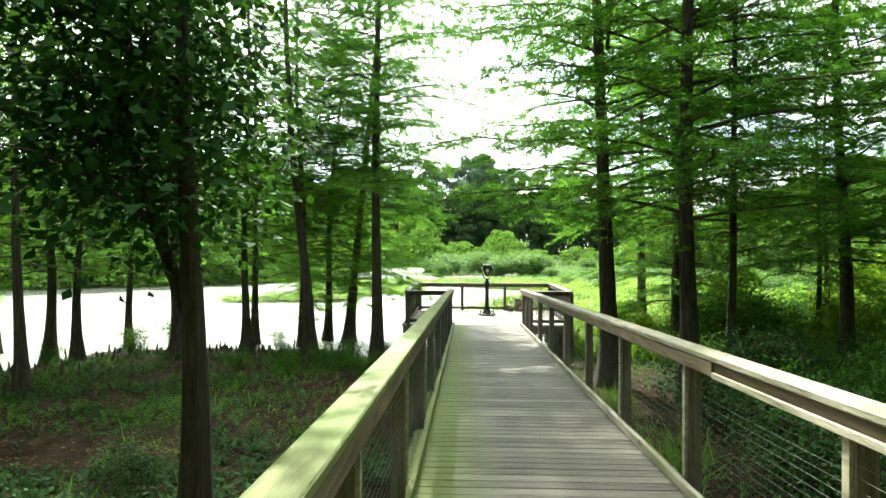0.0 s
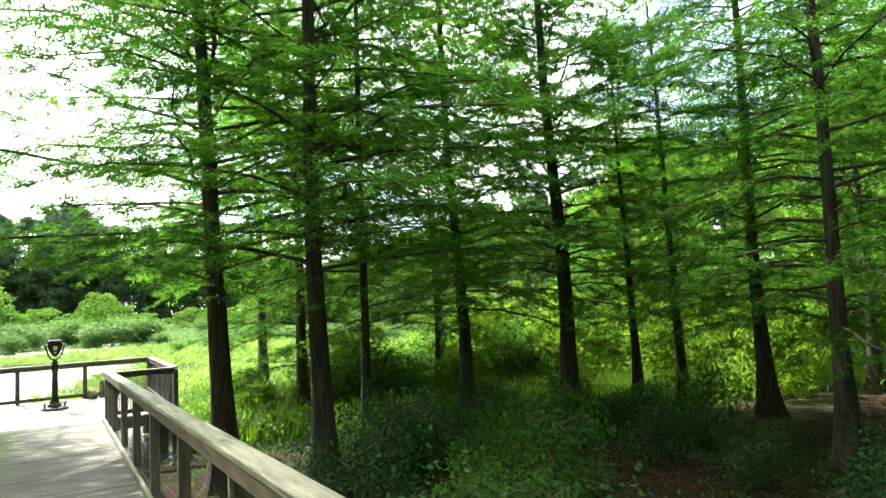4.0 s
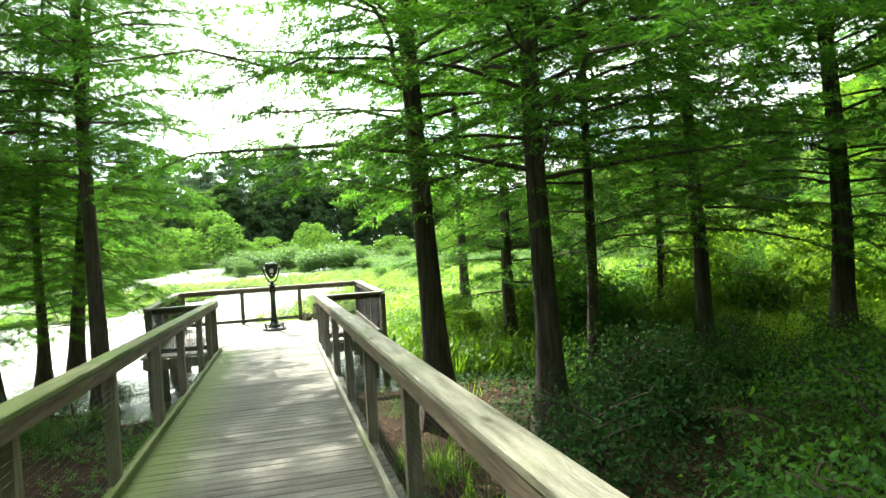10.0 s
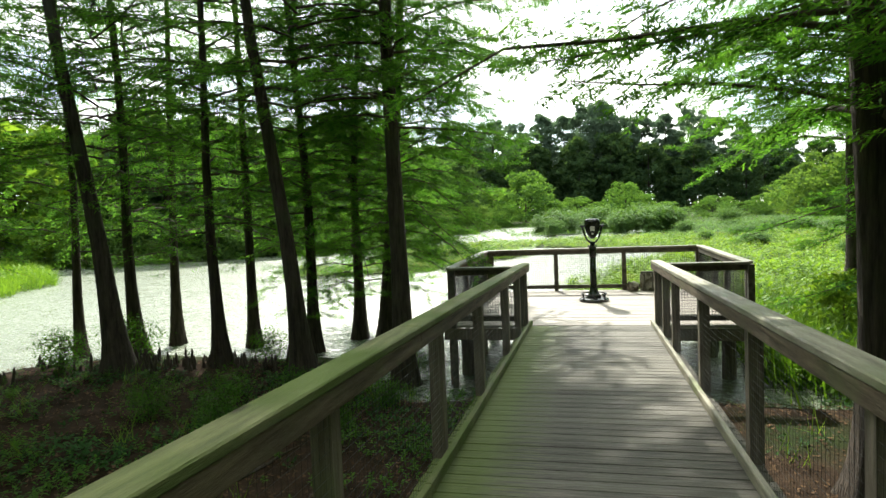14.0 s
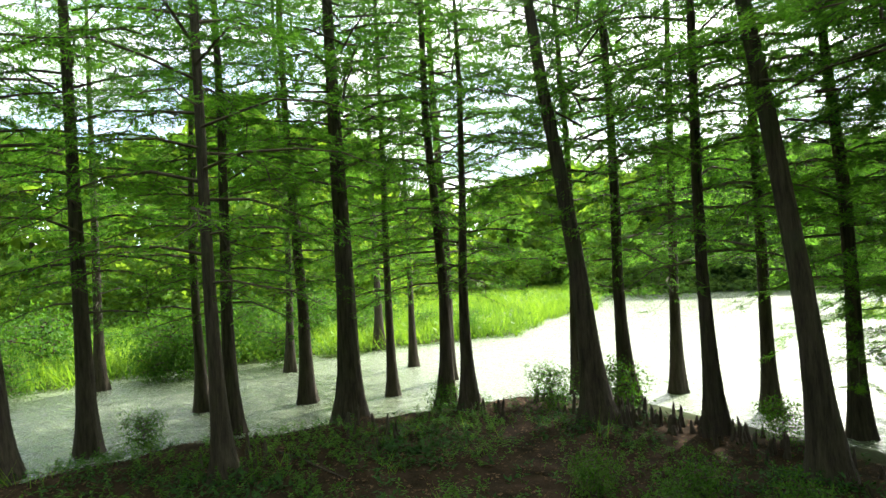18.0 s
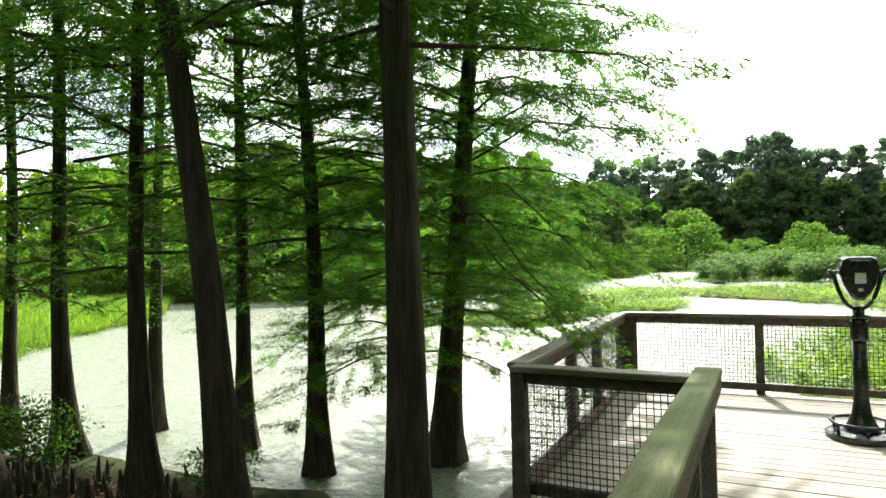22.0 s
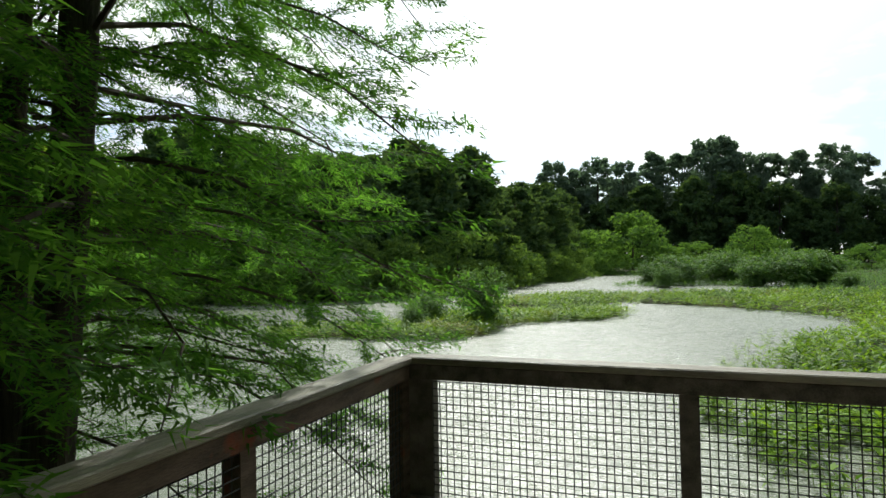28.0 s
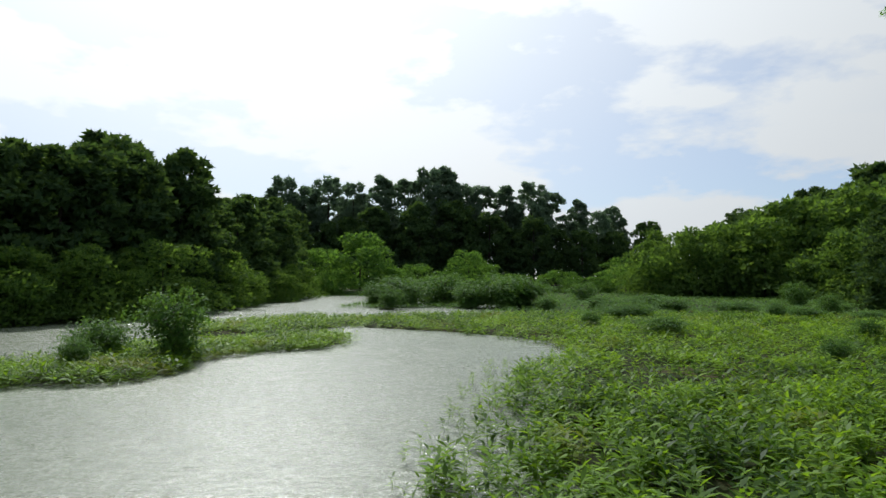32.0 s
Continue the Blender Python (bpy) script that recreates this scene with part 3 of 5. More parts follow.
def rail_run(name, label, a, b, stops, inward, dark=False, toe=True, dry=False, stain=None):
    """A straight railing from a to b (x, y). stops: distances of posts along it; inward: unit (x, y) towards the deck."""
    a, b = Vector((*a, 0)), Vector((*b, 0))
    d = (b - a).normalized()
    cap_z = RAIL if dark else RAIL_WALK
    length = (b - a).length
    turn = math.degrees(math.atan2(d.y, d.x))
    side = 1 if Vector((-d.y, d.x, 0)).dot(Vector((*inward, 0))) > 0 else -1
    root = thing(name, label, "railing", "railings of the boardwalk and platform", at=(a.x, a.y, 0), turn=turn)
    fall = 0.0 if dark else SLOPE
    wood, post_wood = (M_DARKRAIL, M_DARKRAIL) if dark else (M_RAILDRY if dry else M_RAIL, M_POST)
    if stain:
        wood = post_wood = stain
    joint, x = 2.4, 0.0
    while x < length - 0.01:
        e = min(length, x + joint * 1.5)
        if length - e < 0.8:
            e = length
        part("cap", Shape().box(x + 0.0015, e - 0.0015, -0.075, 0.075, cap_z - 0.042, cap_z, 0.007), M_CAP if dark else wood, root)
        early = dry and x < 10.0
        y0 = side * (0.036 if dark or early else 0.052)
        part("rail_board", Shape().box(x + 0.0015, e - 0.0015, y0 - 0.019, y0 + 0.019, cap_z - 0.135, cap_z - 0.044, 0.005), wood if dark else M_FASCIA, root)
        if early:
            part("trim_strip", Shape().box(x + 0.004, e - 0.004, min(side * 0.0555, side * 0.074), max(side * 0.0555, side * 0.074), cap_z - 0.142, cap_z - 0.104, 0.004), M_RAILDRY, root)
        if toe:
            part("toe_board", Shape().box(x + 0.002, e - 0.002, side * 0.075 - 0.021, side * 0.075 + 0.021, 0.055 if dark else 0.004, 0.14 if dark else 0.085, 0.006), wood, root)
        x = e
    if stops:
        for s in stops:
            px, py = (a + d * s).xy
            foot = float(ground_z(px, py)) - 0.3 - fall * (length - s)
            part("post", Shape().box(s - 0.047, s + 0.047, -0.045 - side * 0.012, 0.045 - side * 0.012, min(foot, -0.3), cap_z - 0.044, 0.006), post_wood, root)
            if not dark and s < 14.0:
                part("batten", Shape().box(s - 0.03, s + 0.02, min(side * 0.0335, side * 0.052), max(side * 0.0335, side * 0.052), 0.09, cap_z - 0.1435, 0.003), M_RAILDRY, root)
    for s0, s1 in zip(stops[:-1], stops[1:]):
        lo, hi = min(s0, s1) + 0.048, max(s0, s1) - 0.048
        if hi - lo < 0.1:
            continue
        m = Shape()
        yy = side * 0.028
        step = 0.044 if dark else 0.05
        up, flat = (0.0034, 0.0034) if dark else (0.0008, 0.0012)
        for k in range(int((hi - lo) / step) + 1):
            u = lo + k * step
            m.tube([(u, yy, 0.05), (u + 0.004 * math.sin(k * 1.7), yy + 0.004, 0.45), (u, yy, cap_z - 0.09)], [up] * 3, 4, False)
        for k in range(int(0.86 / step) + 1):
            z = 0.07 + k * step
            m.tube([(lo, yy, z), ((lo + hi) / 2, yy + 0.005, z - 0.004), (hi, yy, z)], [flat] * 3, 4, False)
        part("wire_mesh", m, M_WIRE if dark or s0 > 13.0 else M_WIREGREY, root, "black square mesh panel" if dark or s0 > 13.0 else "thin grey welded wire panel")
    if fall:
        for ob in root.children:
            for v in ob.data.vertices:
                v.co.z += fall * (length - v.co.x)
    return root


XR = HALF + 0.04
XL = XR + 0.04          # the left rail stands a little further out
rail_run("railing", "mossy weathered wooden railing with thin wire mesh beside the boardwalk", (-XL, START), (-XL, ENT), [y - START for y in reversed(POSTS_L)], (1, 0))
rail_run("railing", "sun-bleached wooden railing with thin wire mesh beside the boardwalk", (XR, START), (XR, ENT), [y - START for y in reversed(POSTS_R)], (-1, 0), dry=True)
rail_run("railing", "dark weathered platform railing with black mesh", (PX0 + 0.08, ENT + 0.0), (-XL - 0.08, ENT + 0.0), [0.05, 1.18], (0, 1), True)
rail_run("railing", "dark weathered platform railing with black mesh", (XR + 0.08, ENT + 0.0), (PX1, ENT + 0.0), [0.03, 1.28], (0, 1), True)
rail_run("railing", "dark platform railing with black mesh and scraps of red tape", (PX0 + 0.08, ENT + 0.08), (PX0, PY1 - 0.08), [0.06, 1.6, 2.75, 4.2], (1, 0), True, stain=M_RUST)
rail_run("railing", "dark weathered platform railing with black mesh", (PX1, ENT + 0.08), (PX1, PY1 - 0.08), [0.06, 1.6, 2.75, 4.2], (-1, 0), True)
rail_run("railing", "dark weathered front railing of the platform with black mesh", (PX0, PY1), (PX1, PY1), [0.04, 0.136, 1.62, 3.12, 4.68], (0, -1), True)


# ---- trees ----
def crown_cypress(name, seed, height, first, reach, limbs=60, sprays=14, slim=1.0, low=0.0, long=1.0, thick=1.0):
    """Woody limbs and flat feathery sprays of a cypress, about a trunk that rises along z."""
    r = np.random.default_rng(seed)
    wood = Shape()
    quads = []
    for i in range(limbs):
        u = (i + r.uniform(0, 1)) / limbs
        h = first + (height - first) * u ** 0.95
        az = i * 2.4 + r.uniform(-0.6, 0.6)
        ln = reach * (1.0 - u) ** 0.62 * (0.72 + 0.28 * min(1.0, u / 0.25)) * r.uniform(0.6, 1.12) + 0.35
        ca, sa = math.cos(az), math.sin(az)
        rise, sag = r.uniform(0.0, 0.4) + 0.55 * u, r.uniform(0.15, 0.42) * (1 - 0.7 * u) + low * (1 - u)
        ts = np.linspace(0, 1, 5)
        wig = r.uniform(-0.14, 0.14, 5) * ln * ts
        pts = np.stack([ca * ln * ts - sa * wig, sa * ln * ts + ca * wig, h + rise * ln * ts * (1 - 0.55 * ts) - sag * ln * ts ** 2], 1)
        r0 = (0.009 + 0.0065 * ln) * thick
        wood.tube(pts, [r0, r0 * 0.8, r0 * 0.6, r0 * 0.4, r0 * 0.15], 4, False)
        count = max(5, int(ln * 5.0))
        thin = r.uniform(0.35, 1.0) if u < 0.18 and not low else 1.0
        for j in range(count):
            t = 0.16 + 0.84 * (j + r.uniform(0, 1)) / count
            k = min(3, int(t * 4))
            p = pts[k] + (pts[k + 1] - pts[k]) * (t * 4 - k)
            sd = 1 if j % 2 else -1
            a2 = az + sd * r.uniform(0.45, 1.2)
            l2 = (0.34 + 0.30 * ln * (1 - t) + 0.12) * r.uniform(0.6, 1.25)
            dirn = np.array([math.cos(a2), math.sin(a2), r.uniform(-0.45, 0.15)])
            q = p + dirn * l2
            wood.tube([p, q], [0.0048, 0.0014], 3, False)
            n = int(sprays * (0.5 + l2) * thin)
            tt = r.uniform(0.08, 1.08, n)
            base = p + np.outer(tt, dirn * l2) + r.normal(0, 0.03, (n, 3))
            ang = a2 + np.where(r.random(n) < 0.5, 1, -1) * r.uniform(0.3, 1.35, n)
            tilt = r.uniform(-0.8, 0.2, n)
            along = unit(np.stack([np.cos(ang), np.sin(ang), tilt], 1))
            flat = unit(np.cross(along, np.array([0, 0, 1.0])) + r.normal(0, 0.4, (n, 3)))
            flat = unit(flat - along * np.sum(flat * along, 1, keepdims=True))
            quads.append(needles(base, along, flat, r.uniform(0.10, 0.24, n) * long, r.uniform(0.025, 0.055, n) * slim))
    return wood.mesh(name + "_limb", M_TWIG), quad_mesh(name + "_leaf", np.concatenate(quads), M_NEEDLE)


def crown_broad(name, seed, height, first, reach, limbs, leaf, mat, per=60, droop=0.1, wide=0.62, shy=0.0):
    """Rising limbs with clumps of broad leaves."""
    r = np.random.default_rng(seed)
    wood = Shape()
    quads = []
    for i in range(limbs):
        u = (i + r.uniform(0, 1)) / limbs
        h = first + (height - first) * u * 0.85
        az = i * 2.4 + r.uniform(-0.6, 0.6)
        ln = reach * (0.55 + 0.9 * u * (1.15 - u)) * r.uniform(0.6, 1.1)
        ln *= 1 - shy * max(0.0, math.cos(az) + 0.3)
        ts = np.linspace(0, 1, 5)
        wig = r.uniform(-0.15, 0.15, 5) * ln * ts
        up = r.uniform(0.25, 0.8)
        pts = np.stack([math.cos(az) * ln * ts - math.sin(az) * wig, math.sin(az) * ln * ts + math.cos(az) * wig, h + up * ln * ts - droop * ln * ts ** 2], 1)
        r0 = 0.012 + 0.012 * ln
        wood.tube(pts, [r0, r0 * 0.8, r0 * 0.6, r0 * 0.4, r0 * 0.15], 4, False)
        for j in range(max(3, int(ln * 3))):
            t = 0.3 + 0.7 * r.uniform(0, 1)
            k = min(3, int(t * 4))
            p = pts[k] + (pts[k + 1] - pts[k]) * (t * 4 - k)
            c = p + r.normal(0, 0.22, 3) * (0.25 + 0.35 * ln)
            wood.tube([p, (p + c) / 2 + np.array([0, 0, 0.04]), c], [0.008, 0.005, 0.002], 3, False)
            n = int(per * r.uniform(0.5, 1.3))
            off = r.normal(0, 1, (n, 3)) * np.array([1.0, 1.0, 0.55]) * (0.12 + 0.12 * reach)
            along = unit(off * np.array([1, 1, 0.3]) + r.normal(0, 0.4, (n, 3)) + np.array([0, 0, -0.35]))
            flat = unit(np.cross(along, np.array([0, 0, 1.0])) + r.normal(0, 0.4, (n, 3)))
            flat = unit(flat - along * np.sum(flat * along, 1, keepdims=True))
            s = r.uniform(0.7, 1.25, n) * leaf
            quads.append(blades(c + off, along, flat, s, s * wide))
    return wood.mesh(name + "_limbs", M_TWIG), quad_mesh(name + "_leaves", np.concatenate(quads), mat)


def trunk_shape(radius, height, lean=(0, 0), flare=2.6, depth=0.5, seed=0, sides=14, bend=0.12):
    """Tapered trunk with a fluted, swollen foot."""
    r = random.Random(seed)
    s = Shape()
    zs = [-depth, -0.15, 0.0, 0.15, 0.35, 0.65, 1.05, 1.6, 2.5, 4.0, 6.0, 8.5, 11.0, height]
    zs = [z for z in zs[:-1] if z < height - 0.5] + [height]
    ph, bx, by = r.uniform(0, 6), r.uniform(-bend, bend), r.uniform(-bend, bend)
    lobes = r.choice((5, 6, 7))
    for z in zs:
        zz = max(z, 0)
        foot = math.exp(-zz / 0.55)
        rad = radius * (1 - 0.86 * zz / height) + radius * (flare - 1) * foot * 0.75 + radius * 0.25 * math.exp(-zz / 1.6)
        cx = lean[0] * zz + bx * math.sin(zz * 0.55 + ph) * min(1, zz / 3)
        cy = lean[1] * zz + by * math.sin(zz * 0.45 + ph * 2) * min(1, zz / 3)
        for k in range(sides):
            a = 2 * math.pi * k / sides
            q = rad * (1 + 0.22 * foot * math.cos(lobes * a + ph) + 0.05 * math.sin(3 * a + zz * 1.3) + r.uniform(-0.03, 0.03))
            s.v.append((cx + q * math.cos(a), cy + q * math.sin(a), z))
    for i in range(len(zs) - 1):
        for k in range(sides):
            a, b = i * sides + k, i * sides + (k + 1) % sides
            s.f.append((a, b, b + sides, a + sides))
    s.f.append(tuple((len(zs) - 1) * sides + k for k in range(sides)))
    return s


CY = [crown_cypress("cypress_a", 11, 14.5, 2.0, 3.8, 110, 72, 0.52, 0.05, 0.60), crown_cypress("cypress_b", 12, 15.5, 2.6, 2.9, 76, 46, 0.54, 0.0, 0.66),
      crown_cypress("cypress_c", 13, 16.5, 2.6, 4.3, 124, 116, 0.58, 0.0, 0.60), crown_cypress("cypress_d", 14, 10.5, 2.2, 2.5, 60, 44, 0.55, 0.0, 0.64),
      crown_cypress("cypress_e", 15, 11.5, 1.4, 3.3, 132, 190, 0.30, 0.12, 0.36, 0.75), crown_cypress("cypress_f", 16, 14.0, 4.3, 3.3, 78, 60, 0.48, -0.1, 0.58),
      crown_cypress("cypress_g", 17, 17.0, 3.2, 5.1, 122, 72, 0.56, -0.2, 0.6), crown_cypress("cypress_h", 18, 12.0, 2.2, 3.2, 130, 165, 0.34, 0.06, 0.40, 0.8),
      crown_cypress("cypress_i", 19, 17.0, 4.6, 3.7, 124, 150, 0.38, -0.12, 0.42), crown_cypress("cypress_j", 20, 14.5, 4.0, 4.2, 165, 140, 0.46, -0.05, 0.46)]
CY_H = [14.5, 15.5, 16.5, 10.5, 11.5, 14.0, 17.0, 12.0, 16.5, 14.5]


def cypress(x, y, radius, kind, lean=(0, 0), turn=0.0, scale=1.0, label="slender bald cypress with flared foot and feathery green sprays", foot=None):
    z = float(ground_z(x, y)) if foot is None else foot
    z = max(z, WATER - 0.25)
    root = thing("cypress_tree", label, "tree", "cypress trees round the pond", at=(x, y, z))
    h = CY_H[kind] * scale
    part("trunk", trunk_shape(radius, h, lean, 2.3 if radius > 0.13 else 2.7, seed=int(x * 37 + y * 11)), M_BARK, root, smooth=True)
    for nm, me in zip(("limb_set", "foliage"), CY[kind]):
        ob = part(nm, me, None, root)
        ob.matrix_basis = pose(0, 0, 0, math.degrees(-lean[1]), math.degrees(lean[0]), turn) @ Matrix.Scale(scale, 4)
    return root


BIG = "stout bald cypress with a swollen fluted foot at the water's edge"
LEANING = "dark leaning bald cypress with a swollen foot"
LEFT_TREES = [(-3.17, 17.75, 0.155, 8, (0.0, 0.0), BIG), (-5.12, 17.95, 0.14, 5, (-0.055, -0.085), LEANING), (-9.92, 20.97, 0.106, 1, (0.02, 0.02), ""),
              (-7.26, 18.7, 0.100, 1, (0, -0.01), ""), (-7.7, 20.77, 0.106, 1, (0, 0), ""), (-5.96, 20.3, 0.111, 1, (-0.01, -0.02), ""),
              (-5.5, 21.8, 0.12, 4, (0.045, 0), ""), (-9.7, 19.36, 0.111, 1, (-0.01, -0.02), ""), (-8.82, 17.73, 0.165, 5, (-0.05, -0.09), LEANING),
              (-11.3, 19.46, 0.095, 1, (0, 0), ""), (-14.8, 18.25, 0.137, 1, (0, 0), ""), (-14.0, 16.3, 0.090, 1, (0, 0), ""),
              (-12.2, 14.6, 0.20, 5, (-0.01, -0.01), BIG), (-14.7, 14.5, 0.127, 1, (-0.01, -0.02), ""), (-9.16, 11.7, 0.085, 1, (-0.01, -0.03), ""),
              (-13.2, 10.2, 0.137, 1, (0.0, -0.02), ""), (-12.5, 8.9, 0.25, 5, (0, -0.01), BIG), (-13.0, 12.6, 0.116, 1, (0, -0.02), ""),
              (-17.5, 18.6, 0.095, 3, (0, 0), ""), (-4.68, 21.35, 0.16, 7, (0.09, 0.0), ""), (-11.9, 16.5, 0.115, 1, (0, 0), ""), (-11.2, 16.65, 0.10, 3, (0.01, 0), ""), (-15.5, 12.4, 0.106, 3, (0, 0), ""),
              (-19.5, 15.5, 0.106, 1, (0, 0), ""), (-22.0, 19.5, 0.127, 1, (0, 0), ""), (-17.0, 8.0, 0.170, 5, (0, 0), ""), (-20.5, 10.5, 0.127, 1, (0, 0), "")]
RIGHT_AND_SHADE_TREES = [(2.55, 13.7, 0.175, 6, (-0.04, 0.0), BIG), (3.7, 12.15, 0.155, 6, (-0.01, 0), BIG), (4.95, 13.4, 0.085, 1, (0.02, 0), ""),
               (8.8, 15.8, 0.15, 2, (-0.03, 0), BIG), (10.75, 14.25, 0.19, 2, (-0.02, 0), BIG), (12.3, 13.5, 0.10, 1, (-0.02, 0), ""), (13.6, 13.2, 0.115, 1, (-0.03, 0), ""),
               (13.44, 10.86, 0.15, 0, (-0.01, 0), ""), (5.85, 19.3, 0.15, 0, (-0.03, 0), BIG), (10.6, 20.0, 0.09, 3, (0, 0), ""), (9.6, 18.6, 0.075, 3, (0, 0), ""),
               (19.0, 19.5, 0.12, 0, (0, 0), ""), (19.5, 11.5, 0.13, 1, (0, 0), ""), (17.5, 7.8, 0.15, 0, (0, 0), ""), (14.5, 4.0, 0.13, 0, (0.02, 0), ""), (6.0, 24.0, 0.15, 9, (0, 0), BIG), (8.8, 2.4, 0.16, 2, (0, 0), ""), (6.0, -1.2, 0.16, 2, (0, 0), ""), (10.2, 7.6, 0.12, 0, (0, 0), ""),
               # these two and kind 2 at y < 3: unseen, added to shade the walk
               (-7.4, -1.4, 0.16, 2, (0, 0), ""), (-8.6, 3.4, 0.15, 2, (0, 0), "")]
for i, (x, y, rad, kind, lean, label) in enumerate(LEFT_TREES + RIGHT_AND_SHADE_TREES):
    size = 0.72 if 12 < x < 14 and y > 13 else 1.0
    cypress(x, y, rad, kind, lean, i * 77.0 % 360, size + 0.06 * math.sin(i * 2.1), label or "slender bald cypress with flared foot and feathery green sprays")

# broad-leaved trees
MAPLE = crown_broad("maple", 31, 7.5, 2.8, 2.4, 46, 0.11, M_SHADELEAF, 88, 0.35, 0.8, 0.5)
ELM = crown_broad("elm", 32, 12.0, 2.0, 3.6, 48, 0.12, M_LEAF, 62, 0.2, 0.6)


def broad_tree(x, y, radius, crown, height, turn, scale, label, name="broadleaf_tree", shift=0.0, fork=0.0):
    root = thing(name, label, "tree", at=(x, y, float(ground_z(x, y))))
    part("trunk", trunk_shape(radius, height * scale, (0, 0), 1.6, seed=int(x * 31 + y)), M_BARK, root, smooth=True)
    if fork:
        part("fork", Shape().tube([(0, 0, fork - 0.25), (-0.13, 0.02, fork + 0.05), (-0.34, 0.05, fork + 0.55), (-0.62, 0.1, fork + 1.4), (-1.0, 0.2, fork + 2.6)],
                                  [radius * 0.62, radius * 0.6, radius * 0.5, radius * 0.36, radius * 0.15], 9), M_BARK, root, smooth=True)
    for nm, me in zip(("limb_set", "foliage"), crown):
        part(nm, me, None, root).matrix_basis = pose(shift, 0, 0, 0, 0, turn) @ Matrix.Scale(scale, 4)
    return root


broad_tree(-2.95, 5.2, 0.115, MAPLE, 7.0, 0, 1.0, "young maple in shade beside the boardwalk, leaf colour darkened for it", "maple_tree", -0.45, 2.3)
for x, y, rad, s, turn in ((20.5, 8.5, 0.2, 1.15, 10), (24, 14, 0.2, 1.2, 90), (25.5, 20, 0.2, 1.1, 200), (17.5, 4.5, 0.16, 1.0, 140), (28, 8, 0.2, 1.3, 300), (22.5, 1.5, 0.2, 1.1, 30)):
    broad_tree(x, y, rad, ELM, 11, turn, s, "bright green broad-leaved tree at the edge of the wood")


# ---- far woods ----
def far_crown(name, seed, height, width, lumps, per, leaf, mat, base=0.0, flat=0.75, lump=1.0):
    """A crown of leafy lumps; height and width in metres, from the ground up."""
    r = np.random.default_rng(seed)
    quads = []
    for i in range(lumps):
        h = base + (height - base) * (i + r.uniform(0, 1)) / lumps
        u = (h - base) / (height - base)
        rr = width / 2 * math.sqrt(max(0.05, 1 - (2 * u - 0.85) ** 2 / 1.5))
        a, d = r.uniform(0, 6.28), rr * math.sqrt(r.uniform(0.1, 1)) * 0.8
        size = width * r.uniform(0.11, 0.24) * (0.7 + 0.5 * (1 - u)) * (26 / max(lumps, 26)) ** 0.2 * lump
        c = np.array([d * math.cos(a), d * math.sin(a), max(h - size * flat * 0.6, size * 0.3)])
        n = per
        v = unit(r.normal(0, 1, (n, 3)))
        v[:, 2] = np.abs(v[:, 2]) * np.where(r.random(n) < 0.8, 1, -0.6)
        rad = size * (0.75 + 0.3 * r.random(n))[:, None]
        p = c + v * rad * np.array([1, 1, flat])
        along = unit(v * 0.6 + r.normal(0, 0.7, (n, 3)))
        flatv = unit(np.cross(along, v + r.normal(0, 0.4, (n, 3))))
        s = leaf * r.uniform(0.6, 1.4, n)
        quads.append(needles(p, along, flatv, s * 1.2, s))
    return quad_mesh(name, np.concatenate(quads), mat)


FAR_BUSH = [far_crown("bush_crown_a", 51, 1.0, 1.15, 34, 150, 0.034, M_FARLEAF), far_crown("bush_crown_b", 52, 1.0, 1.3, 36, 145, 0.034, M_FARLEAF)]
MID_BUSH = [far_crown("bush_crown_e", 64, 1.0, 1.15, 36, 160, 0.03, M_MIDLEAF), far_crown("bush_crown_f", 65, 1.0, 1.3, 38, 155, 0.03, M_MIDLEAF)]
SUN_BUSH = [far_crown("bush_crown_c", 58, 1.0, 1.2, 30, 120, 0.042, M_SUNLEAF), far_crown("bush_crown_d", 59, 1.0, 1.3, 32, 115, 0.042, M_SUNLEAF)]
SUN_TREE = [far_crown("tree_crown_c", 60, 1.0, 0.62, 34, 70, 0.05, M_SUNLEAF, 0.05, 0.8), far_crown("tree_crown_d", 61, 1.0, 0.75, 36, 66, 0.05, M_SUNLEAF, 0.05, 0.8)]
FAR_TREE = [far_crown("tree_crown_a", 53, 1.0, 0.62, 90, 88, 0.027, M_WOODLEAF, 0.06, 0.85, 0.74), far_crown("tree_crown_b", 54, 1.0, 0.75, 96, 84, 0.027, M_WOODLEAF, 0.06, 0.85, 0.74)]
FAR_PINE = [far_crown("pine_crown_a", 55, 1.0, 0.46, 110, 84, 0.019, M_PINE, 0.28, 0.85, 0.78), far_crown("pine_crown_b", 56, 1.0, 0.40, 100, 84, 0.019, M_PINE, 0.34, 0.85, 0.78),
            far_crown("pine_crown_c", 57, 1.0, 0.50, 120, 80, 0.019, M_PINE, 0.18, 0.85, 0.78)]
TRUNK_FAR = Shape().tube([(0, 0, -0.05), (0.005, 0, 0.4), (0, 0.004, 0.85)], [0.016, 0.012, 0.004], 6).mesh("far_trunk", M_BARK)


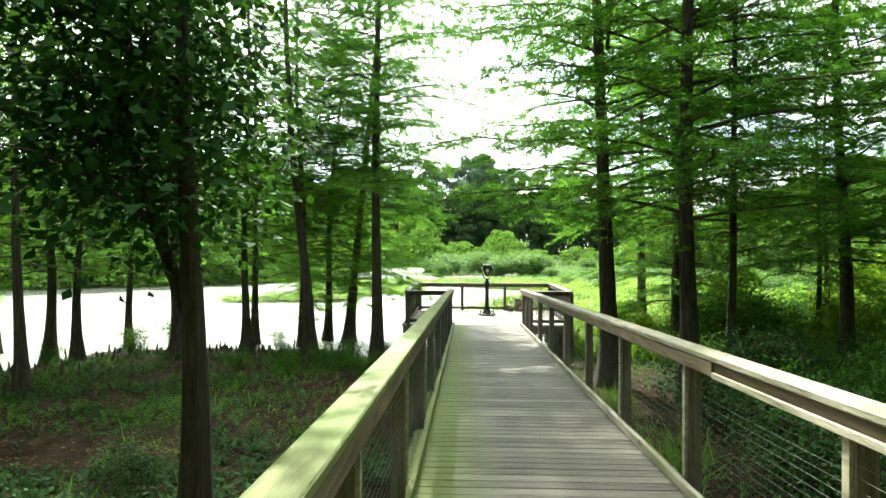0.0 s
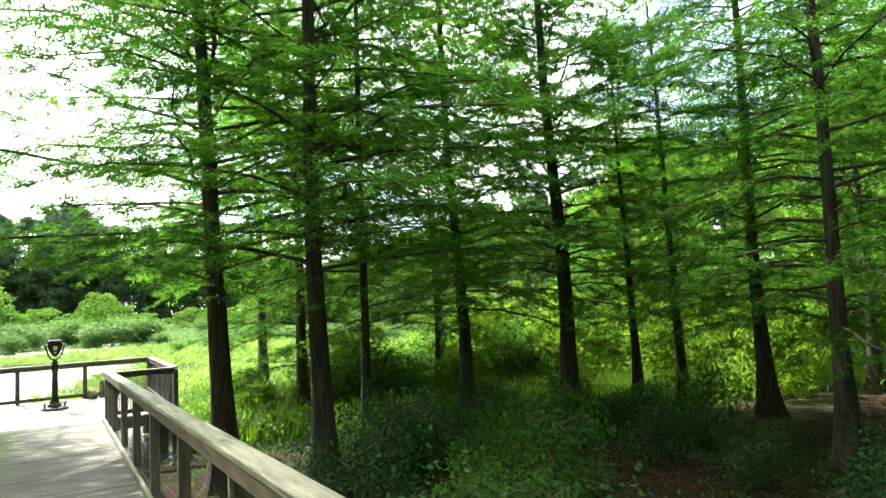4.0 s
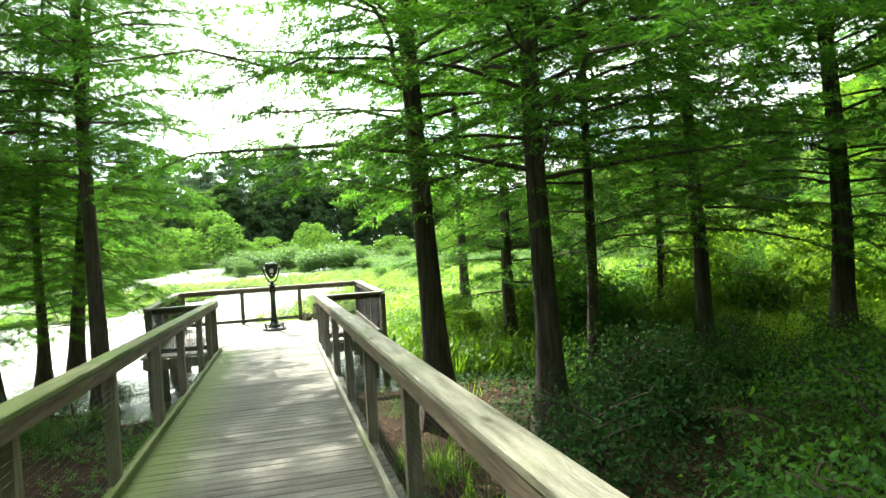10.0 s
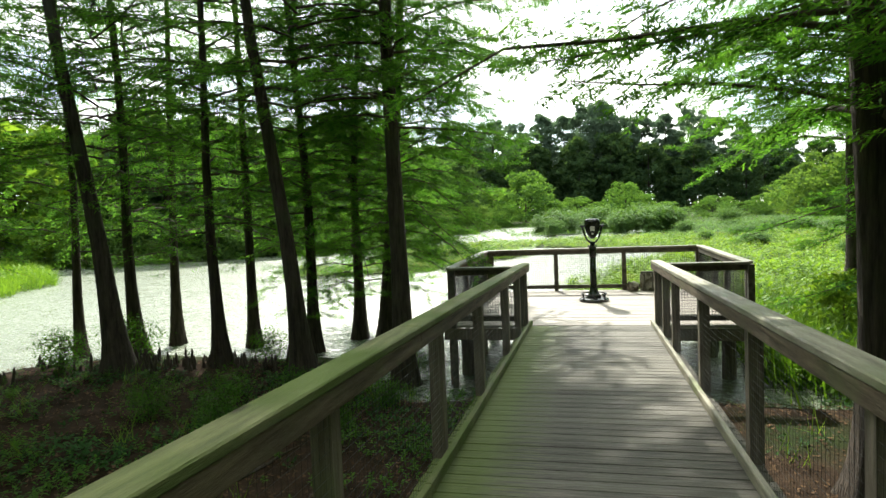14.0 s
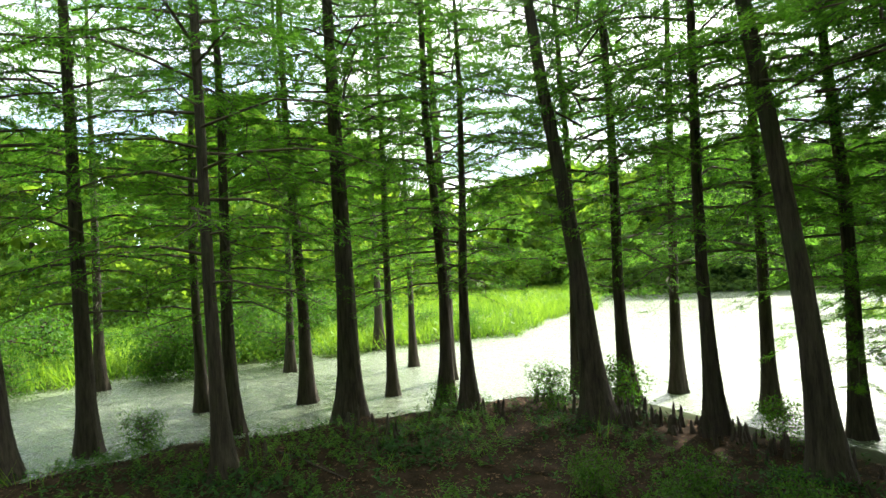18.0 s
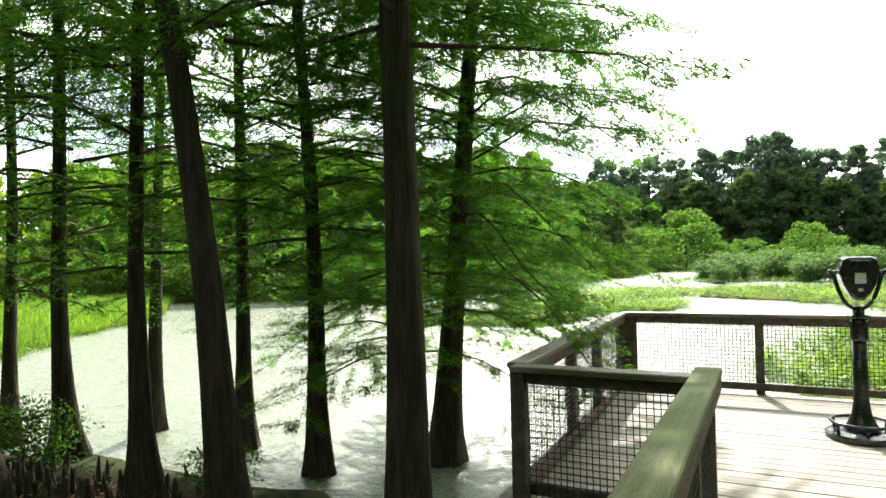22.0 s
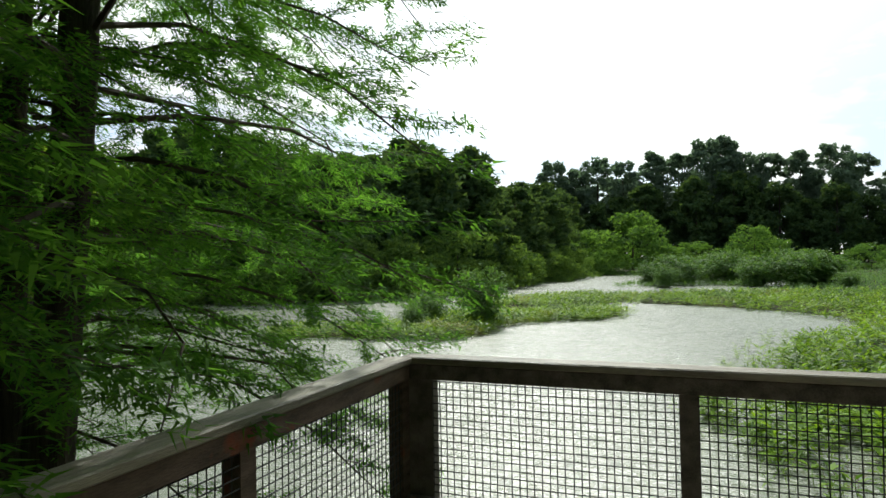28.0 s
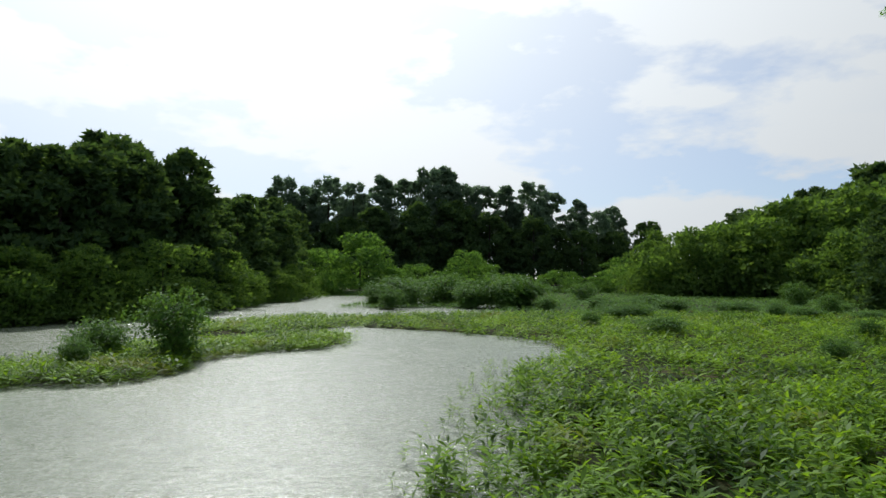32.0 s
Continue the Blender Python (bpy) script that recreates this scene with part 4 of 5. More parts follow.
def far_tree(x, y, height, crowns, name, label, wide=1.0, seed=0, z=None, trunk=True):
    r = random.Random(seed)
    root = thing(name, label, "tree" if trunk else "bush", name + "s beyond the pond", at=(x, y, float(ground_z(x, y)) if z is None else z), turn=r.uniform(0, 360))
    k = Matrix.Diagonal((height * wide, height * wide, height, 1))
    part("crown", crowns[seed % len(crowns)], None, root).matrix_basis = k
    if trunk:
        part("trunk", TRUNK_FAR, None, root).matrix_basis = k
    else:
        part("stem", TRUNK_FAR, None, root).matrix_basis = Matrix.Diagonal((height * 1.5, height * 1.5, height * 0.7, 1))
    return root


rr = random.Random(5)
# pine wood at the far end
PINES = [(-36, 178, 29.5), (-31, 182, 28), (-25, 180, 30), (-19, 183, 29), (-12, 180, 30.5), (-6, 184, 30), (0, 179, 32), (4, 181, 33), (9, 183, 29), (14, 180, 28),
         (20, 182, 28.5), (26, 179, 29), (32, 183, 27), (38, 181, 25), (44, 184, 22.5), (49, 188, 24), (53, 192, 18)]
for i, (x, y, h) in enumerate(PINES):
    far_tree(x, y, h - 3.2, FAR_PINE, "pine_tree", "tall loblolly pine with a high tufted crown, leaves tinted pale for haze", 1.0, i)
    far_tree(x + rr.uniform(-3, 3), y + 10, (h - 4) * rr.uniform(0.75, 0.9), FAR_PINE, "pine_tree", "tall loblolly pine with a high tufted crown, leaves tinted pale for haze", 1.2, i + 1)
    far_tree(x + rr.uniform(-2, 2), y - 8, (h - 4) * rr.uniform(0.55, 0.72), FAR_TREE, "wood_edge_tree", "dark green tree along the edge of the far wood", 1.1, i)
# rounded bushes at the head of the pond
for i, (x, y, h, w) in enumerate(((-11.3, 125, 9.7, 1.0), (-18, 128, 7.1, 1.1), (-24, 124, 6.6, 1.2), (6.5, 125, 6.9, 0.85), (10.5, 127, 4.6, 1.1), (-2, 128, 4.6, 1.4), (-6, 123, 4.0, 1.3),
                                  (1, 121, 2.8, 1.6), (14, 124, 3.1, 1.5), (-30, 122, 7.6, 1.1), (-15, 119, 3.7, 1.3), (22, 128, 3.7, 1.5), (30, 127, 3.7, 1.5), (40, 145, 6, 1.6))):
    far_tree(x, y, h, MID_BUSH, "round_bush", "rounded green willow bush at the head of the pond", w * 1.28, i, trunk=False)
# wood on the far left bank: leaf colour set sunlit nearer, backlit dark beyond
BANK = [(-78, 30), (-64, 38), (-52, 45), (-42, 50), (-34, 54), (-28, 58), (-24.5, 61.5), (-22, 67), (-21, 77), (-20.5, 88), (-20, 99), (-19.5, 111)]
for i in range(44):
    u = i / 43 * (len(BANK) - 1)
    k = min(int(u), len(BANK) - 2)
    x = BANK[k][0] + (BANK[k + 1][0] - BANK[k][0]) * (u - k) + rr.uniform(-2, 1) - 7 * (i % 2)
    y = BANK[k][1] + (BANK[k + 1][1] - BANK[k][1]) * (u - k) + rr.uniform(-1, 2) + 6 * (i % 2)
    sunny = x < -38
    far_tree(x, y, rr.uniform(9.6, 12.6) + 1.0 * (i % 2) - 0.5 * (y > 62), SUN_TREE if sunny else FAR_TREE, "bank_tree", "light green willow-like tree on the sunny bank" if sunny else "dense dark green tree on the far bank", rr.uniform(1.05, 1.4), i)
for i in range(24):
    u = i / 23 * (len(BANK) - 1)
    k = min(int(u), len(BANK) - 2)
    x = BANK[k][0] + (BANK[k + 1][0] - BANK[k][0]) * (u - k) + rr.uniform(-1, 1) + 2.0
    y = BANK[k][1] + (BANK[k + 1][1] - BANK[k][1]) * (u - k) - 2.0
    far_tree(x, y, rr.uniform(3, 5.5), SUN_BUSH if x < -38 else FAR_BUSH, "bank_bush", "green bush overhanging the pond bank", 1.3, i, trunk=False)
# bushes and trees on the right bank
for i in range(30):
    u = i / 29
    x, y = 38 + 36 * (1 - u) + rr.uniform(-5, 5) + 8 * (i % 3), 60 + 75 * u + rr.uniform(-5, 5)
    far_tree(x, y, rr.uniform(5.5, 10) + 3.0 * (i % 3 == 2), FAR_BUSH, "hillside_bush", "rounded green bush on the far bank slope", 1.15, i, trunk=False)
for i in range(16):
    far_tree(34 + 2.6 * i + rr.uniform(-1, 1), 118 - 1.2 * i + rr.uniform(-3, 3), 9.0 + 0.6 * i + rr.uniform(-1.2, 1.2), FAR_BUSH, "hillside_bush", "rounded green bush on the far bank slope", 1.1, i, trunk=False)
for i, (x, y, h) in enumerate(((-21.2, 76.5, 13.4), (-27.5, 75.5, 14.6), (-24, 118, 14.5), (-29, 124, 15.5), (-35, 130, 15.5), (-26, 140, 14.5), (-42, 138, 16.5), (-32, 150, 17.5))):
    far_tree(x, y, h, FAR_TREE, "bank_tree", "dense dark green tree on the far bank", 1.1, i)
for x, y, h in ((56, 180, 16.2), (59, 184, 13.2), (75, 170, 18.2), (84, 150, 20.2), (92, 130, 18.2)):
    far_tree(x, y, h, FAR_TREE, "oak_tree", "dark spreading oak on the far bank", 1.2, int(x))
for i, (x, y, h) in enumerate(((66, 128, 18), (72, 120, 21), (78, 112, 23), (85, 104, 24), (60, 138, 15), (92, 96, 24), (100, 88, 24))):
    far_tree(x, y, h, FAR_TREE, "bank_tree", "dense dark green tree on the far bank", 1.15, i)
# woods that close the place behind the grassy bank, the meadow and the walk
for i in range(36):
    a = math.radians(148 + 150 * i / 35)
    d = rr.uniform(42, 54)
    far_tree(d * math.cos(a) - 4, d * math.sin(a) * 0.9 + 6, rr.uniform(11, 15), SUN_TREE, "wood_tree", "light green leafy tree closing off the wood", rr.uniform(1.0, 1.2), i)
for i in range(14):
    a = math.radians(150 + 60 * i / 13)
    far_tree(36 * math.cos(a) - 4, 36 * math.sin(a) + 6, rr.uniform(3, 5.5), SUN_BUSH, "bank_bush", "sunlit green bush behind the grassy bank", 1.3, i, trunk=False)
for i in range(16):
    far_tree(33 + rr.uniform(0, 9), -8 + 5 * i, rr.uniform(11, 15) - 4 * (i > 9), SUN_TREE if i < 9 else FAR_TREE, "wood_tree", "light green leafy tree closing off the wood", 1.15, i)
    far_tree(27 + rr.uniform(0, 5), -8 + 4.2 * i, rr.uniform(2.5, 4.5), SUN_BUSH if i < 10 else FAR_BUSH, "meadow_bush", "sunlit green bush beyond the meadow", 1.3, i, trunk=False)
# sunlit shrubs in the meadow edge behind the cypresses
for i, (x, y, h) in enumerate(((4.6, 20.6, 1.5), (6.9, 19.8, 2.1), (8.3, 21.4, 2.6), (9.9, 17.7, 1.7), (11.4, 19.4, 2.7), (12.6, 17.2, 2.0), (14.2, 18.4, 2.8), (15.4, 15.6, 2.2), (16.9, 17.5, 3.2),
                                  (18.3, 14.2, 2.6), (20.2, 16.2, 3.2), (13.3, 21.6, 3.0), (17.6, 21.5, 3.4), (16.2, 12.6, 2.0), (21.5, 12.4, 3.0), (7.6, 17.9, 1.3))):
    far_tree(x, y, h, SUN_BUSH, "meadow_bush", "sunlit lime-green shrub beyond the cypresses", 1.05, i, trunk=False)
# woods round the start of the walk, out of view; last five added to block skylight
for i, (x, y, h) in enumerate(((-7, -8, 14), (-13, -6, 15), (-19, -3, 15), (-4.5, -13, 14), (5, -9, 14), (9, -6, 14), (14, -5, 14), (19, -3, 14), (1, -18, 15), (-11, -13, 14), (11, -14, 15), (-5.0, -8.5, 13), (4.6, -6.5, 13), (3.0, -7.5, 14), (7.5, -2.5, 12), (-2.5, -10, 14))):
    far_tree(x, y, h, SUN_TREE, "wood_tree", "leafy tree behind the start of the boardwalk, out of view", 1.15, i)


# ---- ground plants ----
def keep_land(n, box, seed, rule=None, least=0.5):
    r = np.random.default_rng(seed)
    x, y = r.uniform(box[0], box[1], n), r.uniform(box[2], box[3], n)
    ok = land(x, y) > least
    if rule is not None:
        ok &= rule(x, y, r)
    return x[ok], y[ok], np.maximum(ground_z(x[ok], y[ok]), WATER - 0.02), r


def off_walk(x, y):
    return ((np.abs(x) > 1.12) | (y > ENT)) & ~((x > PX0 - 0.1) & (x < PX1 + 0.1) & (y > ENT - 0.1) & (y < PY1 + 0.15))


def plants(name, label, category, mat, pts, leaves, height, leaf, slim, lean=0.5, droop=0.0, tuft=False):
    """Many upright plants: each has leaves set up its stem. One joined object of kind stuff."""
    x, y, z, r = pts
    n = len(x)
    if not n:
        return
    h = r.uniform(height[0], height[1], n)
    out = []
    spin, tip = r.uniform(0, 6.283, n), r.normal(0, 0.07, (2, n))
    if tuft:
        top = np.stack([tip[0], tip[1], h], 1)
        size = np.linalg.norm(top, axis=1)
        ways = unit(np.cross(top, np.array([0.6, 0.8, 0.0])))
        out.append(blades(np.stack([x, y, z], 1), top / size[:, None], ways, size, np.full(n, 0.012)))
    for k in range(leaves):
        u = (k + r.uniform(0, 1, n)) / leaves
        az = r.uniform(0, 6.283, n)
        tilt = r.uniform(0.1, 1.0, n) - droop
        along = unit(np.stack([np.cos(az) * lean, np.sin(az) * lean, tilt], 1))
        side = unit(np.cross(along, np.array([0, 0, 1.0])) + r.normal(0, 0.15, (n, 3)))
        s = r.uniform(leaf[0], leaf[1], n)
        if tuft:
            u = 0.45 + 0.55 * (k + 0.5) / leaves + r.uniform(-0.03, 0.03, n)
            az = spin + k * 2.4
            along = unit(np.stack([np.cos(az), np.sin(az), -0.25 + 1.5 * (u - 0.45) + r.normal(0, 0.2, n)], 1))
            side = unit(np.cross(along, np.array([0, 0, 1.0])) + r.normal(0, 0.12, (n, 3)))
            out.append(blades(np.stack([x + tip[0] * u, y + tip[1] * u, z + h * u], 1), along, side, s * (1.25 - 0.5 * u), s * slim, -0.25))
            continue
        base = np.stack([x + r.normal(0, 0.03, n) * (1 + 2 * leaf[1]), y + r.normal(0, 0.03, n) * (1 + 2 * leaf[1]), z + h * u * 0.85], 1)
        out.append(needles(base, along, side, s, s * slim) if slim < 0.1 else blades(base, along, side, s, s * slim))
    tagged(new(name, quad_mesh(name, np.concatenate(out), mat)), label, category, kind="stuff")


def clumpy(x, y, r, s=0.8, level=0.0, seed=1.0):
    return fbm(x, y, s, seed) + r.normal(0, 0.35, len(x)) > level


# marsh beside and beyond the platform
plants("marsh_plants", "bright green leafy marsh plants at the pond edge", "marsh plants", M_MARSH,
       keep_land(15000, (-2, 15, 20.5, 35), 1, lambda x, y, r: off_walk(x, y) & clumpy(x, y, r, 1.7, np.where(land(x, y) < 0.72, 0.42, -0.05)), 0.10), 9, (0.12, 0.62), (0.15, 0.30), 0.27, 0.75, 0.0, True)
plants("marsh_plants", "green leafy marsh plants over wet ground", "marsh plants", M_MARSH,
       keep_land(30000, (-20, 30, 34, 66), 2, lambda x, y, r: clumpy(x, y, r, 1.0, -0.15), 0.32), 6, (0.15, 0.45), (0.2, 0.36), 0.26, 0.85, 0.1, True)
plants("marsh_grass", "pale green reeds and sedges in the marsh", "reeds", M_GRASS,
       keep_land(12000, (-20, 30, 24, 66), 3, lambda x, y, r: clumpy(x, y, r, 0.5, 0.35, 2.0), 0.35), 6, (0.04, 0.1), (0.2, 0.42), 0.035, 0.35)
plants("marsh_plants", "distant green marsh growth", "marsh plants", M_GREYLEAF,
       keep_land(22000, (-24, 75, 60, 128), 4, lambda x, y, r: clumpy(x, y, r, 0.25, -0.45), 0.4), 5, (0.08, 0.4), (0.25, 0.5), 0.2, 0.8, 0.1)
plants("dead_stalks", "brown dry stalks among the marsh plants", "dry stalks", M_DEAD,
       keep_land(4200, (-3, 20, 22.3, 60), 14, lambda x, y, r: clumpy(x, y, r, 0.8, 0.3, 4.0), 0.12), 5, (0.02, 0.1), (0.25, 0.6), 0.02, 0.6)
plants("marsh_plants", "single leafy stems standing in shallow duckweed", "marsh plants", M_MARSH,
       keep_land(5000, (-2, 7, 22.3, 44), 21, lambda x, y, r: off_walk(x, y) & (land(x, y) < 0.4) & (r.random(len(x)) < 0.3), 0.004), 8, (0.15, 0.42), (0.09, 0.17), 0.22, 0.75, 0.0, True)
plants("woodland_herbs", "leafy light green seedlings among leaf litter", "herbs", M_LEAF,
       keep_land(5200, (-11.5, -1.3, 9.0, 17.4), 22, lambda x, y, r: off_walk(x, y) & clumpy(x, y, r, 1.3, 0.1, 3.4)), 9, (0.06, 0.24), (0.035, 0.085), 0.42, 0.95, 0.2, True)
plants("woodland_grass", "bright green grass tufts beside the boardwalk", "grass", M_GRASS,
       keep_land(420, (1.3, 2.5, 7.2, 12.2), 23, lambda x, y, r: clumpy(x, y, r, 2.6, 0.25, 6.1)), 9, (0.02, 0.08), (0.25, 0.6), 0.035, 0.5)
plants("islet_reeds", "fresh green leafy reeds on the low islet", "reeds", M_MARSH,
       keep_land(5200, (-17, -4.5, 36, 50), 41, None, 0.22), 7, (0.12, 0.38), (0.16, 0.34), 0.16, 0.6, 0.0, True)
# bright meadow and bank
plants("meadow_herbs", "tall sunlit yellow-green herbs beside the platform", "herbs", M_MARSH,
       keep_land(9000, (2.7, 13, 15.6, 25), 31, lambda x, y, r: (y > 18.2 - 0.22 * (x - 2.7) + r.normal(0, 0.4, len(x))) & clumpy(x, y, r, 1.1, -0.35, 2.0), -1.0), 10, (0.3, 1.0), (0.12, 0.25), 0.3, 0.85, 0.1)
plants("meadow_grass", "tall sunlit grass beside the platform", "grass", M_GRASS,
       keep_land(7000, (2.7, 14, 15.6, 25), 32, lambda x, y, r: (y > 18.0 - 0.22 * (x - 2.7) + r.normal(0, 0.4, len(x))), -1.0), 7, (0.1, 0.3), (0.4, 0.95), 0.045, 0.4)
plants("meadow_grass", "tall sunlit green grass beyond the trees", "grass", M_GRASS,
       keep_land(26000, (3, 32, 11, 34), 5, lambda x, y, r: (y > 17.5 - 0.25 * x + r.normal(0, 1, len(x))) & (x + (y - 20) * 1.2 > 3) & ((y < 21.5) | (x > 15))), 7, (0.1, 0.3), (0.4, 0.95), 0.045, 0.35)
plants("meadow_herbs", "leafy bright green herbs in the meadow", "herbs", M_MARSH,
       keep_land(14000, (3, 32, 13, 34), 6, lambda x, y, r: clumpy(x, y, r, 0.6, 0.0, 3.0) & (y > 18.5 - 0.25 * x) & ((y < 22) | (x > 14))), 7, (0.2, 0.8), (0.12, 0.28), 0.32, 0.9, 0.2)
plants("bank_grass", "sunlit pale green grass on the far bank", "grass", M_GRASS,
       keep_land(24000, (-46, -16, -2, 48), 7, lambda x, y, r: x < -16.5), 7, (0.1, 0.3), (0.4, 0.9), 0.05, 0.4)
plants("bank_herbs", "leafy green herbs on the far bank", "herbs", M_MARSH,
       keep_land(13000, (-48, -16, -2, 50), 8, lambda x, y, r: clumpy(x, y, r, 0.4, 0.1, 3.0)), 7, (0.2, 0.9), (0.14, 0.3), 0.32, 0.9, 0.2)
# shaded floor under the cypresses; its herbs use the shade-darkened leaf colour
plants("woodland_herbs", "low green herbs over leaf litter in shade", "herbs", M_SHADELEAF,
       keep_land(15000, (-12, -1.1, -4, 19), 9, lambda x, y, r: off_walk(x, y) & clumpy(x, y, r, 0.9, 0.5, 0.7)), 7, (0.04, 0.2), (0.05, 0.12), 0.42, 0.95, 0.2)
plants("woodland_herbs", "low dark green herbs and seedlings in shade", "herbs", M_SHADELEAF,
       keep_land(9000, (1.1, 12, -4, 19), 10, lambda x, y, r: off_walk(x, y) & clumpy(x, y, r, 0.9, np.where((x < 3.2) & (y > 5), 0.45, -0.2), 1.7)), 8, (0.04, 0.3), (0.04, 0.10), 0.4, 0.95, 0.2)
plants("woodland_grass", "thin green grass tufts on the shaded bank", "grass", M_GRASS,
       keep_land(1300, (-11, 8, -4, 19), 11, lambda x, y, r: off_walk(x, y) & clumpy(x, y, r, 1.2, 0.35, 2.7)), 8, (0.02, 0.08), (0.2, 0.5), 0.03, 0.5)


plants("woodland_herbs", "ground cover in shade-darkened green close to the boardwalk", "herbs", M_SHADELEAF,
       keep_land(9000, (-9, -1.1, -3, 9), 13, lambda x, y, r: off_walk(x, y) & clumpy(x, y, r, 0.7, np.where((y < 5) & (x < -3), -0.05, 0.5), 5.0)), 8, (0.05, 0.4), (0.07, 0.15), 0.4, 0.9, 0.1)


def litter():
    x, y, z, r = keep_land(46000, (-12, 9, -3, 19), 12, lambda x, y, r: off_walk(x, y))
    n = len(x)
    az = r.uniform(0, 6.283, n)
    along = unit(np.stack([np.cos(az), np.sin(az), r.uniform(-0.1, 0.35, n)], 1))
    side = unit(np.cross(along, np.array([0, 0, 1.0])) + r.normal(0, 0.2, (n, 3)))
    s = r.uniform(0.03, 0.08, n)
    q = blades(np.stack([x, y, z + 0.012], 1), along, side, s, s * 0.55, 0.3)
    tagged(new("leaf_litter", quad_mesh("leaf_litter", q, M_DEAD)), "fallen brown leaves on the ground", "leaf litter", kind="stuff")


litter()


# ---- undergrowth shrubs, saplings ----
SHRUB = [crown_broad("shrub_a", 61, 0.9, 0.05, 0.65, 20, 0.05, M_SHADELEAF, 46, 0.2, 0.6), crown_broad("shrub_b", 62, 1.2, 0.05, 0.7, 20, 0.07, M_LEAF, 38, 0.25, 0.55)]


def shrub(x, y, kind, scale, turn, label, z=None):
    root = thing("shrub", label, "shrub", "undergrowth shrubs", at=(x, y, (max(float(ground_z(x, y)), WATER) if z is None else z)), turn=turn)
    for nm, me in zip(("stem", "foliage"), SHRUB[kind]):
        part(nm, me, None, root).matrix_basis = Matrix.Scale(scale, 4)
    return root


rs = random.Random(9)
for i in range(46):
    x, y = rs.uniform(2.9, 12.5), rs.uniform(0.5, 12.5)
    if x < 2.3 and y > 11:
        x += 1.2
    shrub(x, y, i % 4 == 0, rs.uniform(0.75, 1.3), rs.uniform(0, 360), "dark green woodland shrub in shade")
for i in range(20):
    x, y = rs.uniform(4.2, 11.5), rs.uniform(11.8, 14.6)
    shrub(x, y, i % 5 == 0, rs.uniform(0.7, 1.1), rs.uniform(0, 360), "dense dark green shrub under the cypresses")
for x, y, s in ((-2.1, 1.9, 0.7), (-3.4, 3.1, 0.9), (-4.6, 4.4, 0.8), (-2.4, 3.6, 0.6), (-5.8, 2.2, 1.1), (-6.6, 5.6, 0.8), (-4.2, 6.6, 0.6), (-7.5, 7.6, 0.8), (-8.8, 5.0, 1.1), (-3.2, 1.0, 0.8)):
    shrub(x, y, 0, s, x * 50 % 360, "dark green woodland shrub in shade")
for x, y, s, k in ((-3.95, 18.2, 0.5, 1), (-6.3, 18.9, 0.55, 1), (-9.3, 18.6, 0.8, 1), (-10.2, 17.8, 0.7, 1), (-3.0, 18.5, 0.4, 1), (-11.8, 16.4, 0.5, 1), (-12.6, 11.0, 0.6, 1)):
    shrub(x, y, k, s, y * 50 % 360, "young leafy sapling at the water's edge")
for x, y, s in ((-3.8, 15.6, 0.5), (-4.5, 16.3, 0.45), (-3.2, 15.0, 0.4), (-5.3, 15.8, 0.5), (-4.9, 14.9, 0.45), (-2.9, 16.1, 0.35), (-6.2, 15.2, 0.5)):
    shrub(x, y, 1, s, y * 70 % 360, "low bright-leaved sapling on the shaded bank")
for i in range(30):
    x, y = rs.uniform(5, 19), rs.uniform(17.6, 24)
    if abs(x - 6.35) + abs(y - 24.0) > 1.5 and x + 0.4 * y > 14:
        shrub(x, y, 1, rs.uniform(0.9, 1.9), rs.uniform(0, 360), "sunlit green shrub in tall meadow grass")
for i in range(24):
    shrub(rs.uniform(-29, -20.5), rs.uniform(5, 25), 1, rs.uniform(0.9, 2.0), rs.uniform(0, 360), "sunlit green shrub on the grassy far bank")
PONDSHRUB = crown_broad("pond_shrub", 63, 2.2, 0.15, 1.3, 30, 0.16, M_GREYLEAF, 46, 0.1, 0.5)


def pond_shrub(x, y, scale, label, wide=1.0):
    root = thing("pond_shrub", label, "shrub", "shrubs on the marsh islands", at=(x, y, max(float(ground_z(x, y)), WATER)), turn=x * 40 % 360)
    for nm, me in zip(("stem", "foliage"), PONDSHRUB):
        part(nm, me, None, root).matrix_basis = Matrix.Diagonal((scale * wide, scale * wide, scale, 1))


pond_shrub(-8.9, 42.3, 0.92, "grey-green buttonbush standing on a marsh islet")
for x, y, s in ((-11.3, 42.6, 0.55), (-10.9, 40.3, 0.4), (-12.0, 44.0, 0.4), (9, 72, 0.5), (22, 62, 0.5), (28, 66, 0.7), (17, 92, 0.9), (34, 80, 1.0), (14, 33, 0.4), (18, 48, 0.45), (12, 41, 0.35), (8, 55, 0.4)):
    pond_shrub(x, y, s, "green shrub growing out of the marsh", 1.35 + 0.3 * math.sin(x * 3.1))
for i in range(26):
    pond_shrub(rs.uniform(10, 38), rs.uniform(46, 84), rs.uniform(0.25, 0.5), "low leafy shrub among the marsh plants", rs.uniform(1.8, 3.2))
for i in range(22):
    pond_shrub(rs.uniform(-6.5, 9), rs.uniform(76, 90), rs.uniform(0.45, 1.45) * (1.0 - 0.04 * (i % 9)), "low leafy shrub in a thicket out in the marsh", rs.uniform(1.2, 2.1))

